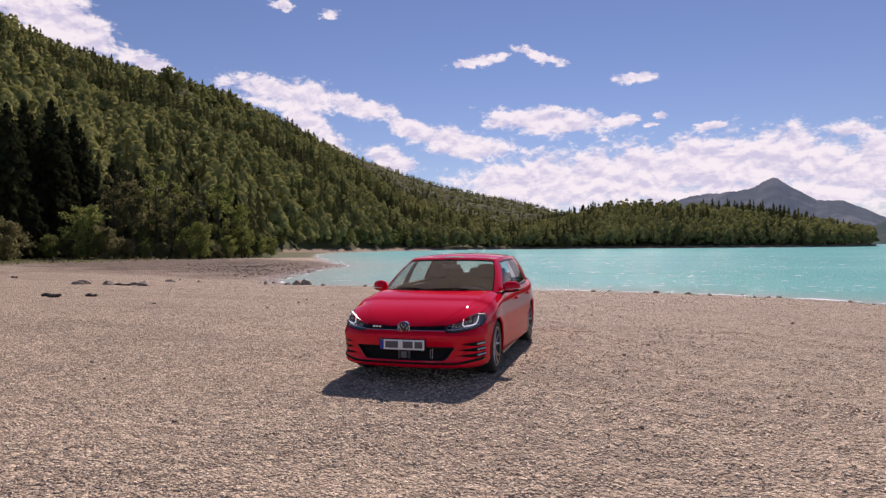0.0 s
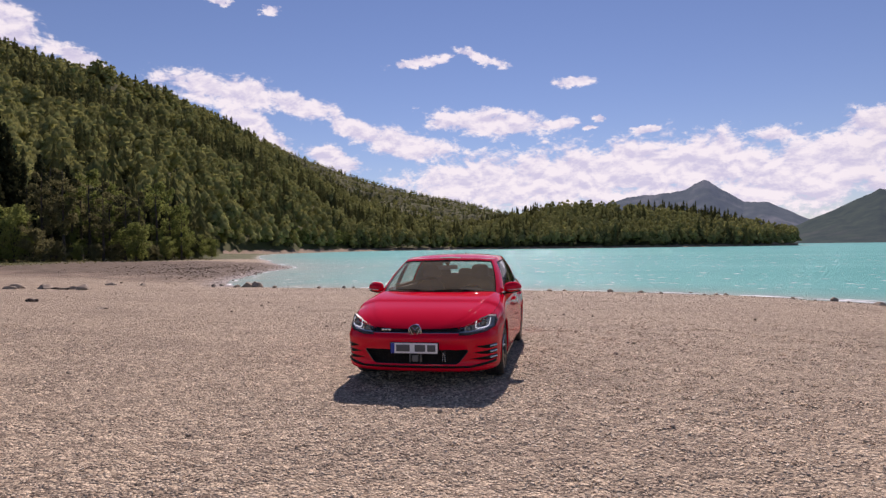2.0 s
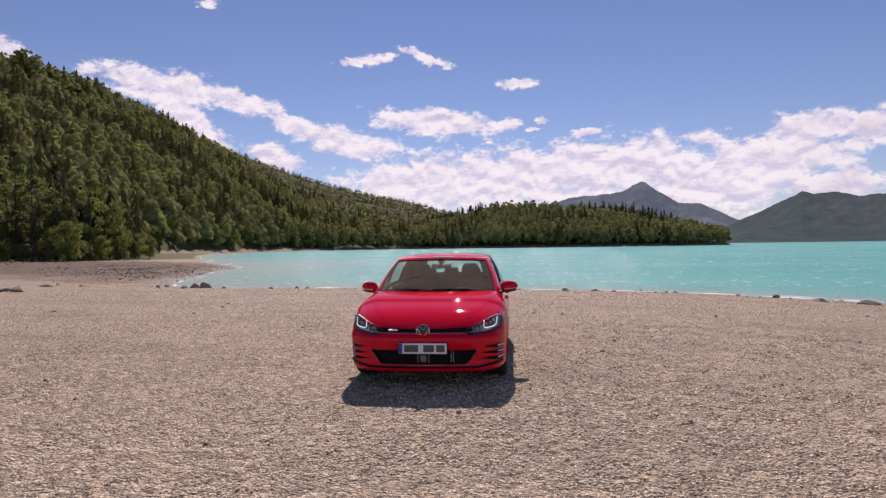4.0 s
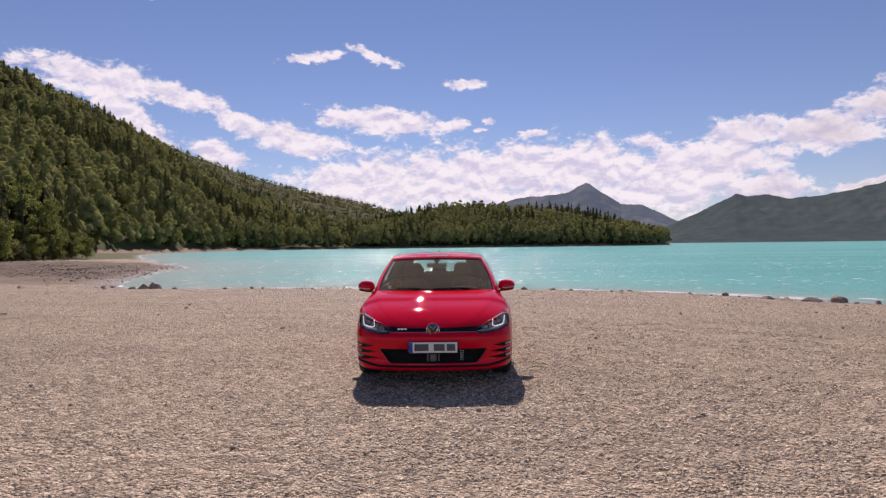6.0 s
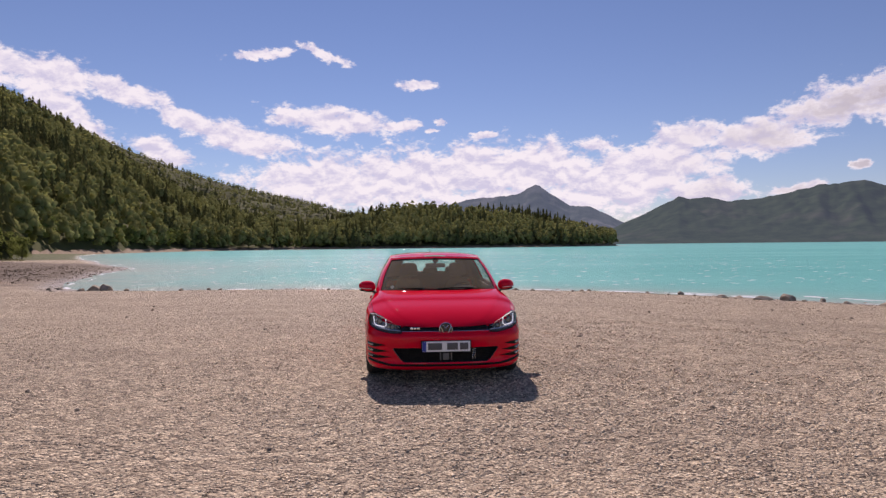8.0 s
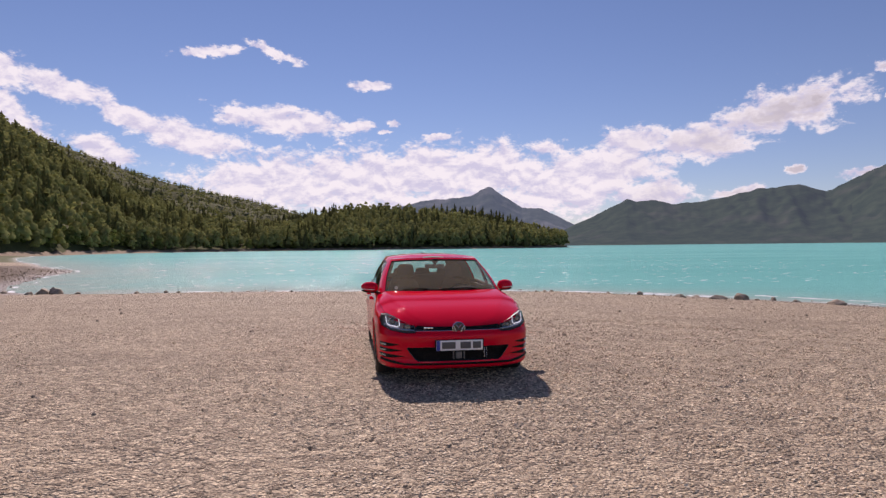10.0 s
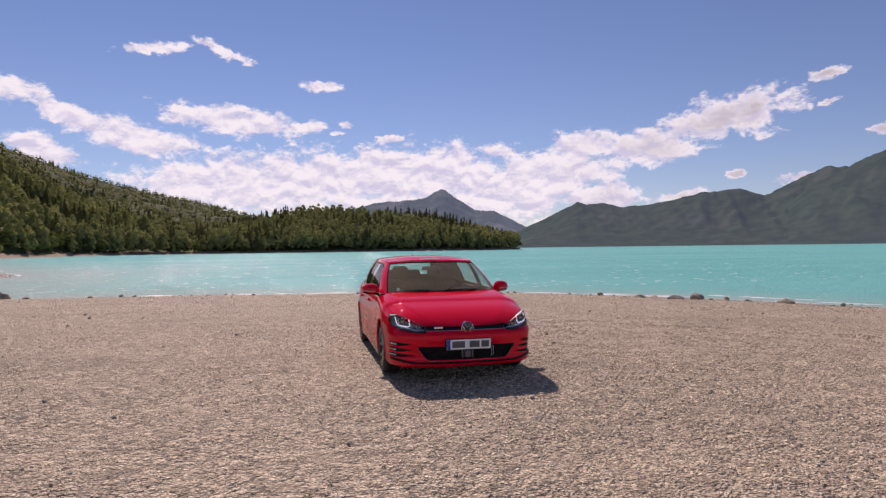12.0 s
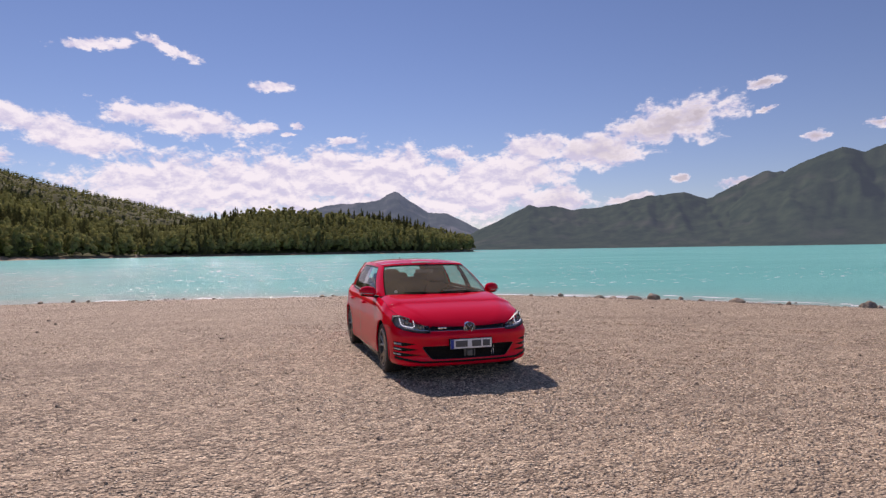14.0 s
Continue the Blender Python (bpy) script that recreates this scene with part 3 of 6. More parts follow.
def ground_z(x, y):
    x, y = np.asarray(x, float), np.asarray(y, float)
    d = inland(x, y)
    wob = d + 0.35 * waves(x, y, 3, 3.5) * np.clip(1 - np.abs(d) / 12, 0, 1) + 0.8 * waves(x, y, 4, 14) * np.clip(np.abs(d) / 8, 0, 1)
    z = np.interp(wob, [k[0] for k in RISE], [k[1] for k in RISE])
    near = np.hypot(x, y + 1)
    calm = np.clip((np.maximum(np.abs(x) / 1.3, np.abs(y) / 2.6) - 1) / 0.6, 0, 1)
    rough = 0.022 * waves(x, y, 7, 1.7) + 0.008 * waves(x, y, 8, 0.45)
    z = z + rough * calm * np.clip(1.2 - near / 60, 0, 1)
    return z * calm + CAR_Z * (1 - calm)


CAR_Z = 0.04


def make_ground():
    sect = 330
    radii = np.concatenate([[0.01], np.geomspace(0.25, 4700, 190)])
    ang = np.linspace(0, 2 * np.pi, sect, endpoint=False)
    rr, aa = np.meshgrid(radii, ang, indexing="ij")
    x, y = rr * np.sin(aa), rr * np.cos(aa) - 7.5
    z = ground_z(x.ravel(), y.ravel())
    verts = np.column_stack([x.ravel(), y.ravel(), z])
    i, j = np.meshgrid(np.arange(len(radii) - 1), np.arange(sect), indexing="ij")
    j2 = (j + 1) % sect
    faces = np.column_stack([(i * sect + j).ravel(), ((i + 1) * sect + j).ravel(), ((i + 1) * sect + j2).ravel(), (i * sect + j2).ravel()])[:, ::-1]
    tagged(new("ground", fast_mesh("ground", verts, faces, GRAVEL_GROUND, True)), "gravel lake shore with grass under the trees", "ground", kind="structure")


def make_water():
    sect = 240
    radii = np.concatenate([[8.0], np.geomspace(12, 4200, 110)])
    rr, aa = np.meshgrid(radii, np.linspace(-np.pi * 0.75, np.pi * 0.75, sect), indexing="ij")
    x, y = (rr * np.sin(aa)).ravel(), (rr * np.cos(aa) - 7.5).ravel()
    i, j = np.meshgrid(np.arange(len(radii) - 1), np.arange(sect - 1), indexing="ij")
    faces = np.column_stack([(i * sect + j).ravel(), (i * sect + j + 1).ravel(), ((i + 1) * sect + j + 1).ravel(), ((i + 1) * sect + j).ravel()])[:, ::-1]
    me = fast_mesh("water", np.column_stack([x, y, np.full(len(x), WATER_Z)]), faces, WATER, True)
    # the bed shows through where the water is shallow
    me.attributes.new("shallow", "FLOAT", "POINT").data.foreach_set("value", np.exp(np.minimum(inland(x, y), 0) / (3.0 + 13.0 / (1 + np.exp((x + 12) / 4)))).astype(np.float32))
    tagged(new("water", me), "milky turquoise lake with wind ripples", "water", kind="structure")
    # foam where the ripples run up the shore
    r = random.Random(3)
    bm = bmesh.new()
    pts = through_keys([(x, y, 0) for x, y in SHORE[3:24]], 24)
    for off, keep in ((-0.25, 0.55), (-1.0, 0.22), (-2.2, 0.12)):
        k = 0
        while k < len(pts) - 12:
            n = r.randint(4, 14)
            if r.random() < keep:
                run = pts[k: k + n]
                w = r.uniform(0.08, 0.32) * (1 if off > -0.5 else 0.6)
                a, b = [], []
                for m, p in enumerate(run[:-1]):
                    t = (run[m + 1] - p).normalized()
                    side = Vector((t.y, -t.x, 0))
                    mid = p + side * (-off + r.uniform(-0.12, 0.12))
                    th = w * math.sin(math.pi * (m + 0.5) / len(run)) * r.uniform(0.5, 1.3)
                    a.append(Vector((*(mid - side * th).xy, WATER_Z + 0.006)))
                    b.append(Vector((*(mid + side * th).xy, WATER_Z + 0.012)))
                if len(a) > 1:
                    lattice(bm, [a, b])
            k += n
    # short white dashes farther out: breaking crests that also stand in for sun glints
    for _ in range(900):
        x, y = r.uniform(-45, 60), 30 + 120 * r.random() ** 1.7
        if inland(np.array([x]), np.array([y]))[0] > -4:
            continue
        L, wd = r.uniform(0.15, 0.55) * (1 + y / 140), r.uniform(0.02, 0.05) * (1 + y / 90)
        up = r.uniform(0.005, 0.02)
        a = [Vector((x + L * (t - 0.5), y + r.uniform(-0.05, 0.05), WATER_Z + 0.01)) for t in np.linspace(0, 1, 6)]
        b = [Vector((p.x, p.y + wd * math.sin(math.pi * (k + 0.5) / 6), WATER_Z + 0.01 + up * math.sin(math.pi * (k + 0.5) / 6))) for k, p in enumerate(a)]
        lattice(bm, [a, b])
    tagged(new("foam", mesh_of(bm, "foam", FOAM, False)), "white foam on small waves along the shore, with dashes standing in for sun glints", "foam", kind="stuff")


EYE = (0.0, -8.8)      # the middle of the walk: bearings of the hills are taken from here
HILLS = {
    # bearing, distance of the foot, distance of the crest, height of the crest in degrees
    "wooded_hill": [(-75, 180, 900, 16.9), (-60, 175, 900, 17.0), (-51.4, 175, 900, 15.8), (-43.9, 200, 900, 14.4), (-39.2, 215, 900, 13.3), (-33.8, 250, 900, 12.0), (-29.4, 300, 900, 10.4), (-25.4, 360, 900, 8.2), (-22.3, 420, 880, 6.0), (-19.2, 480, 870, 4.2), (-15, 540, 800, 2.6), (-9.9, 570, 780, 1.4), (-4, 590, 760, 0.6)],
    "far_ridge": [(-36, 950, 1700, 12.12), (-31.4, 950, 1700, 11.12), (-22.3, 950, 1700, 7.77), (-18.2, 950, 1700, 6.27), (-14, 950, 1700, 5.12), (-10.4, 950, 1700, 4.42), (-5.5, 950, 1700, 3.17), (0, 950, 1600, 1.82), (4, 950, 1500, 0.92)],
    "wooded_headland": [(-9, 575, 760, 0.8), (-6.5, 575, 740, 1.5), (-4.5, 575, 735, 2.0), (-0.9, 575, 735, 2.75), (2.3, 578, 735, 2.95), (6.4, 585, 735, 2.65), (11.5, 600, 740, 2.2), (15.5, 625, 745, 1.1), (18.4, 668, 750, 0.3), (19.3, 700, 745, 0.05)],
}


def hill_point(keys, a, s):
    """A point of a hillside: bearing a in degrees, s from the foot (0) to the crest (1); numpy arrays."""
    ks = np.array(keys)
    foot, crest, up = (np.interp(a, ks[:, 0], ks[:, k]) for k in (1, 2, 3))
    r = foot + (crest - foot) * s
    top = crest * np.tan(np.radians(up))
    x, y = EYE[0] + r * np.sin(np.radians(a)), EYE[1] + r * np.cos(np.radians(a))
    bump = 0.05 * waves(x, y, 21, 160) + 0.035 * waves(x, y, 22, 60)
    z = -0.6 + top * np.clip(s, 0, 1) ** 0.92 * (1 + bump * np.sin(np.pi * np.clip(s, 0, 1)) * 1.6) - np.clip(s - 1, 0, 1) * top * 1.2
    return x, y, z


def make_hill(name, label):
    keys = HILLS[name]
    a = np.linspace(keys[0][0], keys[-1][0], 160)
    s = np.concatenate([[-0.04], np.linspace(0, 1, 40), [1.15, 1.4]])
    ss, aa = np.meshgrid(s, a, indexing="ij")
    x, y, z = hill_point(keys, aa, ss)
    z = np.where(ss < 0, -2.5, z)
    n = len(a)
    i, j = np.meshgrid(np.arange(len(s) - 1), np.arange(n - 1), indexing="ij")
    faces = np.column_stack([(i * n + j).ravel(), (i * n + j + 1).ravel(), ((i + 1) * n + j + 1).ravel(), ((i + 1) * n + j).ravel()])
    tagged(new(name, fast_mesh(name, np.column_stack([x.ravel(), y.ravel(), z.ravel()]), faces, FOREST_FLOOR, True)), label, "hill", kind="structure")


def make_bank(name, keys, a0, a1):
    """The stony bank between the lake and the foot of a wooded slope."""
    ks = np.array(keys)
    a = np.linspace(a0, a1, 260)
    foot = np.interp(a, ks[:, 0], ks[:, 1])
    rows = []
    for back, up in ((-26, -0.7), (-17, 0.05), (-10, 0.45), (-4, 0.9), (1, 1.5), (6, 2.1)):
        r = foot + back * (1 + 0.12 * waves(a * 60, a * 0, 71, 90)) * 0.6
        z = WATER_Z + up * (1 + 0.25 * waves(a * 60, a * 0, 72, 40) + 0.12 * waves(a * 60, a * 0 + back, 73, 12))
        rows.append([Vector(p) for p in zip(EYE[0] + r * np.sin(np.radians(a)), EYE[1] + r * np.cos(np.radians(a)), z)])
    bm = bmesh.new()
    lattice(bm, rows)
    bmesh.ops.recalc_face_normals(bm, faces=bm.faces)
    tagged(new(name, mesh_of(bm, name, RUBBLE)), "brown stony bank between the lake and the woods", "bank", kind="structure")


def far_range(name, label, material_, keys, depth, seed, dip=0.0):
    """A far mountain chain: crest heights by bearing, spurs and gullies on its face."""
    ks = np.array(keys)
    a = np.linspace(ks[0, 0], ks[-1, 0], 330)
    s = np.linspace(0, 1, 46)
    ss, aa = np.meshgrid(s, a, indexing="ij")
    foot = np.interp(aa, ks[:, 0], ks[:, 1])
    up = np.interp(aa, ks[:, 0], ks[:, 2])
    r = foot + depth * ss
    x, y = EYE[0] + r * np.sin(np.radians(aa)), EYE[1] + r * np.cos(np.radians(aa))
    crest = (foot + depth) * np.tan(np.radians(up)) * (1 + 0.012 * waves(aa * 40, aa * 0, seed, 70) + 0.006 * waves(aa * 40, aa * 0, seed + 1, 22))
    spur = 0.12 * waves(aa * 45 + ss * 90, ss * 130, seed + 2, 150) + 0.05 * waves(aa * 45, ss * 260, seed + 3, 55)
    z = -3 + crest * (0.10 * ss + 0.90 * ss**1.15) * (1 + spur * np.sin(np.pi * ss) ** 0.8 * (1 - 0.35 * ss))
    n = len(a)
    i, j = np.meshgrid(np.arange(len(s) - 1), np.arange(n - 1), indexing="ij")
    faces = np.column_stack([(i * n + j).ravel(), (i * n + j + 1).ravel(), ((i + 1) * n + j + 1).ravel(), ((i + 1) * n + j).ravel()])
    tagged(new(name, fast_mesh(name, np.column_stack([x.ravel(), y.ravel(), z.ravel()]), faces, material_, True)), label, "mountain", kind="structure")


make_ground()
make_water()
make_hill("wooded_hill", "steep hillside under mixed forest")
make_hill("far_ridge", "wooded ridge behind the nearer hill")
make_hill("wooded_headland", "low wooded headland in the lake")
make_bank("bank_west", HILLS["wooded_hill"], -30, -6)
make_bank("bank_headland", HILLS["wooded_headland"], -8, 19.3)
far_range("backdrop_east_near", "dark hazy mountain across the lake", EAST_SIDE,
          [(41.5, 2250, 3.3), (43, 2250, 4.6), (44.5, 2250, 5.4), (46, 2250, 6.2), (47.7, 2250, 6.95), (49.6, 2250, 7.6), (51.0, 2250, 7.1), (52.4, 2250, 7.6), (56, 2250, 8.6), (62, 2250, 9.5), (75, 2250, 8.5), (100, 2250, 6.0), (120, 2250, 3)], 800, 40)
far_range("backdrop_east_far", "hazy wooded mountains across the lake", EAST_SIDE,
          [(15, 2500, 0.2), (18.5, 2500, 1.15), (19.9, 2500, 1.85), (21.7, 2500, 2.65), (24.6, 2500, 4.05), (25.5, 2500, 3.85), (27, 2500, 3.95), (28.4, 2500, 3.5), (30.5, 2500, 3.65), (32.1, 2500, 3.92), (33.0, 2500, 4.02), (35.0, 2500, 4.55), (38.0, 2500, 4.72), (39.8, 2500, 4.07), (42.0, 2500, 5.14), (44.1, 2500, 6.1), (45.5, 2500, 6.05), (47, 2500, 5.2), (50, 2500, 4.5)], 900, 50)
far_range("backdrop_peak", "distant peak under a blue haze glow, with a trace of snow", PEAK_SIDE,
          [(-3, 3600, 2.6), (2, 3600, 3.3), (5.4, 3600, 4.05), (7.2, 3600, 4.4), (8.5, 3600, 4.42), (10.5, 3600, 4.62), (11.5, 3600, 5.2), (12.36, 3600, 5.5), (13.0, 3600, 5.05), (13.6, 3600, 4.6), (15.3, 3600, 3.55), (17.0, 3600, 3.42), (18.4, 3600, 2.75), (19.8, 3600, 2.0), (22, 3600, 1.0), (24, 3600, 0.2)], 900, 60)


# ---- forests ----
def leaf_template(seed, count, lobes, size, mass=None):
    """A broadleaf crown, one metre high: quads on a few lobes, and a dark heart of leaves."""
    r = np.random.RandomState(seed)
    cs = []
    for k in range(lobes):
        a = 2 * np.pi * k / lobes + r.uniform(-0.5, 0.5)
        cs.append((0.14 * np.cos(a), 0.14 * np.sin(a), 0.26 + 0.46 * (k + r.uniform(0, 1)) / lobes, r.uniform(0.12, 0.18)))
    cs.append((r.uniform(-0.04, 0.04), r.uniform(-0.04, 0.04), 0.83, 0.12))
    cs.append((0, 0, 0.50, 0.20))
    v, nn = [], []
    for i in range(count):
        c = cs[i % len(cs)]
        d = r.normal(size=3)
        d /= np.linalg.norm(d)
        if d[2] < -0.5:
            d[2] *= -1
        p = np.array(c[:3]) + d * c[3] * r.uniform(0.75, 1.12) * np.array([1, 1, 1.25])
        nrm = d + r.normal(size=3) * 0.3
        nrm /= np.linalg.norm(nrm)
        u = np.cross(nrm, [0.3, 0.2, 1])
        u /= np.linalg.norm(u)
        w = np.cross(nrm, u)
        sz = size * r.uniform(0.6, 1.3)
        q = [p + (u * 1.0 + w * r.uniform(-0.3, 0.3)) * sz, p + (w + u * r.uniform(-0.3, 0.3)) * sz, p - (u + w * r.uniform(-0.3, 0.3)) * sz, p - w * sz * r.uniform(0.5, 1)]
        v += q if np.dot(np.cross(q[1] - q[0], q[2] - q[0]), d) > 0 else q[::-1]
        out = d * 0.8 + (p - np.array([0, 0, 0.45])) * 1.2 + r.normal(size=3) * 0.13 + np.array([0, 0, 0.55])
        nn += [out / np.linalg.norm(out)] * 4
    # the leafy mass of each lobe, so that a crown reads as a rounded whole
    for cx, cy, cz, cr in cs if mass else ():
        ph, wob = r.uniform(0, 6), 1 + 0.20 * r.normal(size=(len(mass), 12))
        for b in range(len(mass) - 1):
            k = 6
            for j in range(k):
                q = []
                for bb, jj in ((b, j), (b, j + 1), (b + 1, j + 1), (b + 1, j)):
                    e, a = mass[bb], ph + 2 * np.pi * jj / k
                    d = np.array([np.cos(e) * np.cos(a), np.cos(e) * np.sin(a), np.sin(e)])
                    q.append(np.array([cx, cy, cz]) + d * cr * 0.82 * wob[bb, jj % k])
                    out = d * 0.95 + (q[-1] - np.array([0, 0, 0.45])) * 1.0 + np.array([0, 0, 0.55])
                    nn.append(out / np.linalg.norm(out))
                v += q
    return np.array(v), np.arange(len(v)).reshape(-1, 4), np.array(nn)


def spruce_template(seed, tiers=6, arms=7):
    """A spruce, one metre high: drooping tiers with ragged edges, as quads."""
    r = np.random.RandomState(seed)
    v, f = [], []
    for t in range(tiers):
        z1 = 0.10 + 0.90 * (t + 1.35) / (tiers + 0.35)
        z0 = 0.06 + 0.90 * t / tiers
        rad = 0.20 * (1 - t / tiers) ** 0.85 + 0.012
        ph = r.uniform(0, 6)
        for k in range(arms):
            a0, a1, a2 = (ph + 2 * np.pi * (k + q) / arms for q in (-0.55, 0, 0.55))
            rr = rad * r.uniform(0.75, 1.2)
            b = len(v)
            v += [(0, 0, min(z1, 1.0)), (rr * 0.62 * np.cos(a0), rr * 0.62 * np.sin(a0), z0 + 0.05), (rr * np.cos(a1), rr * np.sin(a1), z0 + r.uniform(-0.03, 0.02)), (rr * 0.62 * np.cos(a2), rr * 0.62 * np.sin(a2), z0 + 0.05)]
            f.append((b, b + 1, b + 2, b + 3))
    return np.array(v), np.array(f), None


def planted(name, label, templates, spots, material_, wide=(0.8, 1.2)):
    """Many trees as one object: spots rows of x, y, z, height."""
    r = np.random.RandomState(len(spots))
    pick = r.randint(0, len(templates), len(spots))
    vs, fs, ns, base = [], [], [], 0
    for t, (v, f, nrm) in enumerate(templates):
        p = spots[pick == t]
        if not len(p):
            continue
        a, w = r.uniform(0, 2 * np.pi, len(p)), r.uniform(*wide, len(p)) * p[:, 3]
        c, s = np.cos(a)[:, None], np.sin(a)[:, None]
        x = (v[None, :, 0] * c - v[None, :, 1] * s) * w[:, None] + p[:, 0:1]
        y = (v[None, :, 0] * s + v[None, :, 1] * c) * w[:, None] + p[:, 1:2]
        z = v[None, :, 2] * p[:, 3:4] + p[:, 2:3]
        vs.append(np.stack([x, y, z], -1).reshape(-1, 3))
        fs.append((f[None] + (np.arange(len(p)) * len(v))[:, None, None] + base).reshape(-1, 4))
        base += len(p) * len(v)
        if nrm is not None:
            ns.append(np.stack([nrm[None, :, 0] * c - nrm[None, :, 1] * s, nrm[None, :, 0] * s + nrm[None, :, 1] * c, np.broadcast_to(nrm[None, :, 2], (len(p), len(v)))], -1).reshape(-1, 3))
    me = fast_mesh(name, np.concatenate(vs), np.concatenate(fs), material_, bool(ns))
    if ns:
        # leaves shade with the round of their crown
        me.normals_split_custom_set_from_vertices(np.concatenate(ns).tolist())
    tagged(new(name, me), label, "forest", kind="stuff")


def forest(name, label, keys, count, seed, share, tall, leaf_tpl, far_tpl, lo=0.0, hi=1.03, wide=(0.66, 1.04)):
    """Spreads trees over a hillside; conifers gather in stands."""
    r = np.random.RandomState(seed)
    ks = np.array(keys)
    a, s = r.uniform(ks[0, 0] if ks[0, 0] > -58 else -58, ks[-1, 0], count * 3), r.uniform(lo, hi, count * 3)
    foot, crest = np.interp(a, ks[:, 0], ks[:, 1]), np.interp(a, ks[:, 0], ks[:, 2])
    weight = (foot + (crest - foot) * s) * (crest - foot)
    ok = r.uniform(0, weight.max(), count * 3) < weight
    a, s = a[ok][:count], s[ok][:count]
    x, y, z = hill_point(keys, a, s)
    stand = waves(x, y, seed + 9, 130) + r.normal(size=len(x)) * 0.55
    # spruces gathered half-way up the steep hill stand in for its shaded fold
    stand = stand + (1.5 * np.exp(-(((s - 0.40) / 0.05) ** 2)) if keys is HILLS["wooded_hill"] else 0)
    con = stand > np.quantile(stand, 1 - share)
    h = r.uniform(*tall, len(x))
    sp = np.column_stack([x, y, z - 0.5, h])
    sp[con, 3] *= 1.12
    near, close = np.hypot(x, y) < 560, np.hypot(x, y) < 330
    for tpl, sel, where in ((FINE_CROWNS, ~con & close, "nearest "), (leaf_tpl, ~con & near & ~close, "lower "), (far_tpl, ~con & ~near, "upper ")):
        if sel.any():
            planted(name, label + ", " + where + "broadleaf trees in fresh leaf", tpl, sp[sel], BROADLEAF, wide)
    for tpl, sel, where in ((SPRUCES, con & near, "lower "), (FAR_SPRUCES, con & ~near, "upper ")):
        if sel.any():
            planted(name, label + ", " + where + "dark spruces", tpl, sp[sel], CONIFER, (0.85, 1.3))


SPRUCES = [spruce_template(k) for k in range(5)]
FAR_SPRUCES = [spruce_template(30 + k, 5, 5) for k in range(5)]
CROWNS = [leaf_template(10 + k, 50, 5, 0.020, (-0.4, 0.3, 1.3)) for k in range(6)]
FINE_CROWNS = [leaf_template(40 + k, 140, 6, 0.018, (-0.4, 0.3, 1.3)) for k in range(4)]
SMALL_CROWNS = [leaf_template(20 + k, 14, 3, 0.026, (-0.3, 0.4, 1.3)) for k in range(6)]
RIDGE_CROWNS = [leaf_template(60 + k, 4, 1, 0.04, (-0.2, 0.5, 1.3)) for k in range(5)]
forest("hillside_forest", "mixed forest on the steep hillside", HILLS["wooded_hill"], 5800, 1, 0.26, (11.5, 22), CROWNS, SMALL_CROWNS)
forest("ridge_forest", "forest on the far ridge", HILLS["far_ridge"], 3600, 2, 0.12, (9, 13), SMALL_CROWNS, RIDGE_CROWNS, 0.1, 1.03, (1.2, 1.8))
forest("headland_forest", "forest on the low headland", HILLS["wooded_headland"], 2000, 3, 0.20, (12, 21), CROWNS, SMALL_CROWNS)


# ---- the car: nose towards -y, tyres on the gravel ----
AXLES = (-1.32, 1.32)
NOSE = [(0.17, -2.06), (0.20, -2.125), (0.225, -2.155), (0.25, -2.15), (0.28, -2.132), (0.36, -2.135), (0.46, -2.152), (0.53, -2.168), (0.56, -2.166), (0.585, -2.135), (0.61, -2.112), (0.65, -2.098), (0.68, -2.085), (0.76, -2.05), (0.86, -2.0)]
FLANK = [(0.17, 0.965), (0.24, 0.988), (0.38, 0.998), (0.54, 1.0), (0.655, 1.003), (0.675, 0.994), (0.76, 0.982), (0.86, 0.968), (0.96, 0.945)]
SHOULDER = [(-2.5, 0.44), (-2.10, 0.658), (-2.0, 0.712), (-1.9, 0.753), (-1.8, 0.783), (-1.5, 0.843), (-1.2, 0.889), (-0.9, 0.925), (-0.5, 0.943), (0, 0.955), (1, 0.975), (1.6, 0.995), (2.15, 1.0)]
SILL_Z = 0.185
_fine = np.arange(-2.6, 2.6, 0.01)
_rough = np.interp(_fine, [k[0] for k in SHOULDER], [k[1] for k in SHOULDER])
_bell = np.exp(-0.5 * (np.arange(-48, 49) * 0.01 / 0.12) ** 2)
_soft = np.convolve(np.pad(_rough, 48, mode="edge"), _bell / _bell.sum(), mode="valid")


def shoulder_at(y):
    """Height of the shoulder line, eased so that the paint mirrors without lumps."""
    return float(np.interp(y, _fine, _soft))


def outline(z):
    """Half the plan of the lower body at a height, from the middle of the nose to the middle of the tail."""
    n, w = soft_curve(NOSE, z), soft_curve(FLANK, z)
    front = [(0, 0), (0.30, 0.012), (0.56, 0.056), (0.755, 0.160), (0.855, 0.32), (0.900, 0.53)]
    rest = [(0.926, -1.32), (0.914, -0.72), (0.922, 0.0), (0.935, 0.72), (0.955, 1.32), (0.925, 1.72), (0.80, 1.98), (0.52, 2.09), (0, 2.12)]
    return [(x * w, n + y, z) for x, y in front] + [(x * w, y, z) for x, y in rest]


def body_point(col, ring, v):
    """Where the lower shell lies: col along the ring, v from the sill (0) to the shoulder (1)."""
    z = SILL_Z + v * (shoulder_at(ring[col].y) - SILL_Z)
    p = through_keys(outline(z), 8)[col]
    roll = 0.055 * max(0, (v - 0.86) / 0.14) ** 2 * min(1, max(0, (p.y + 2.05) / 0.3))
    p.x *= 1 - roll
    return p


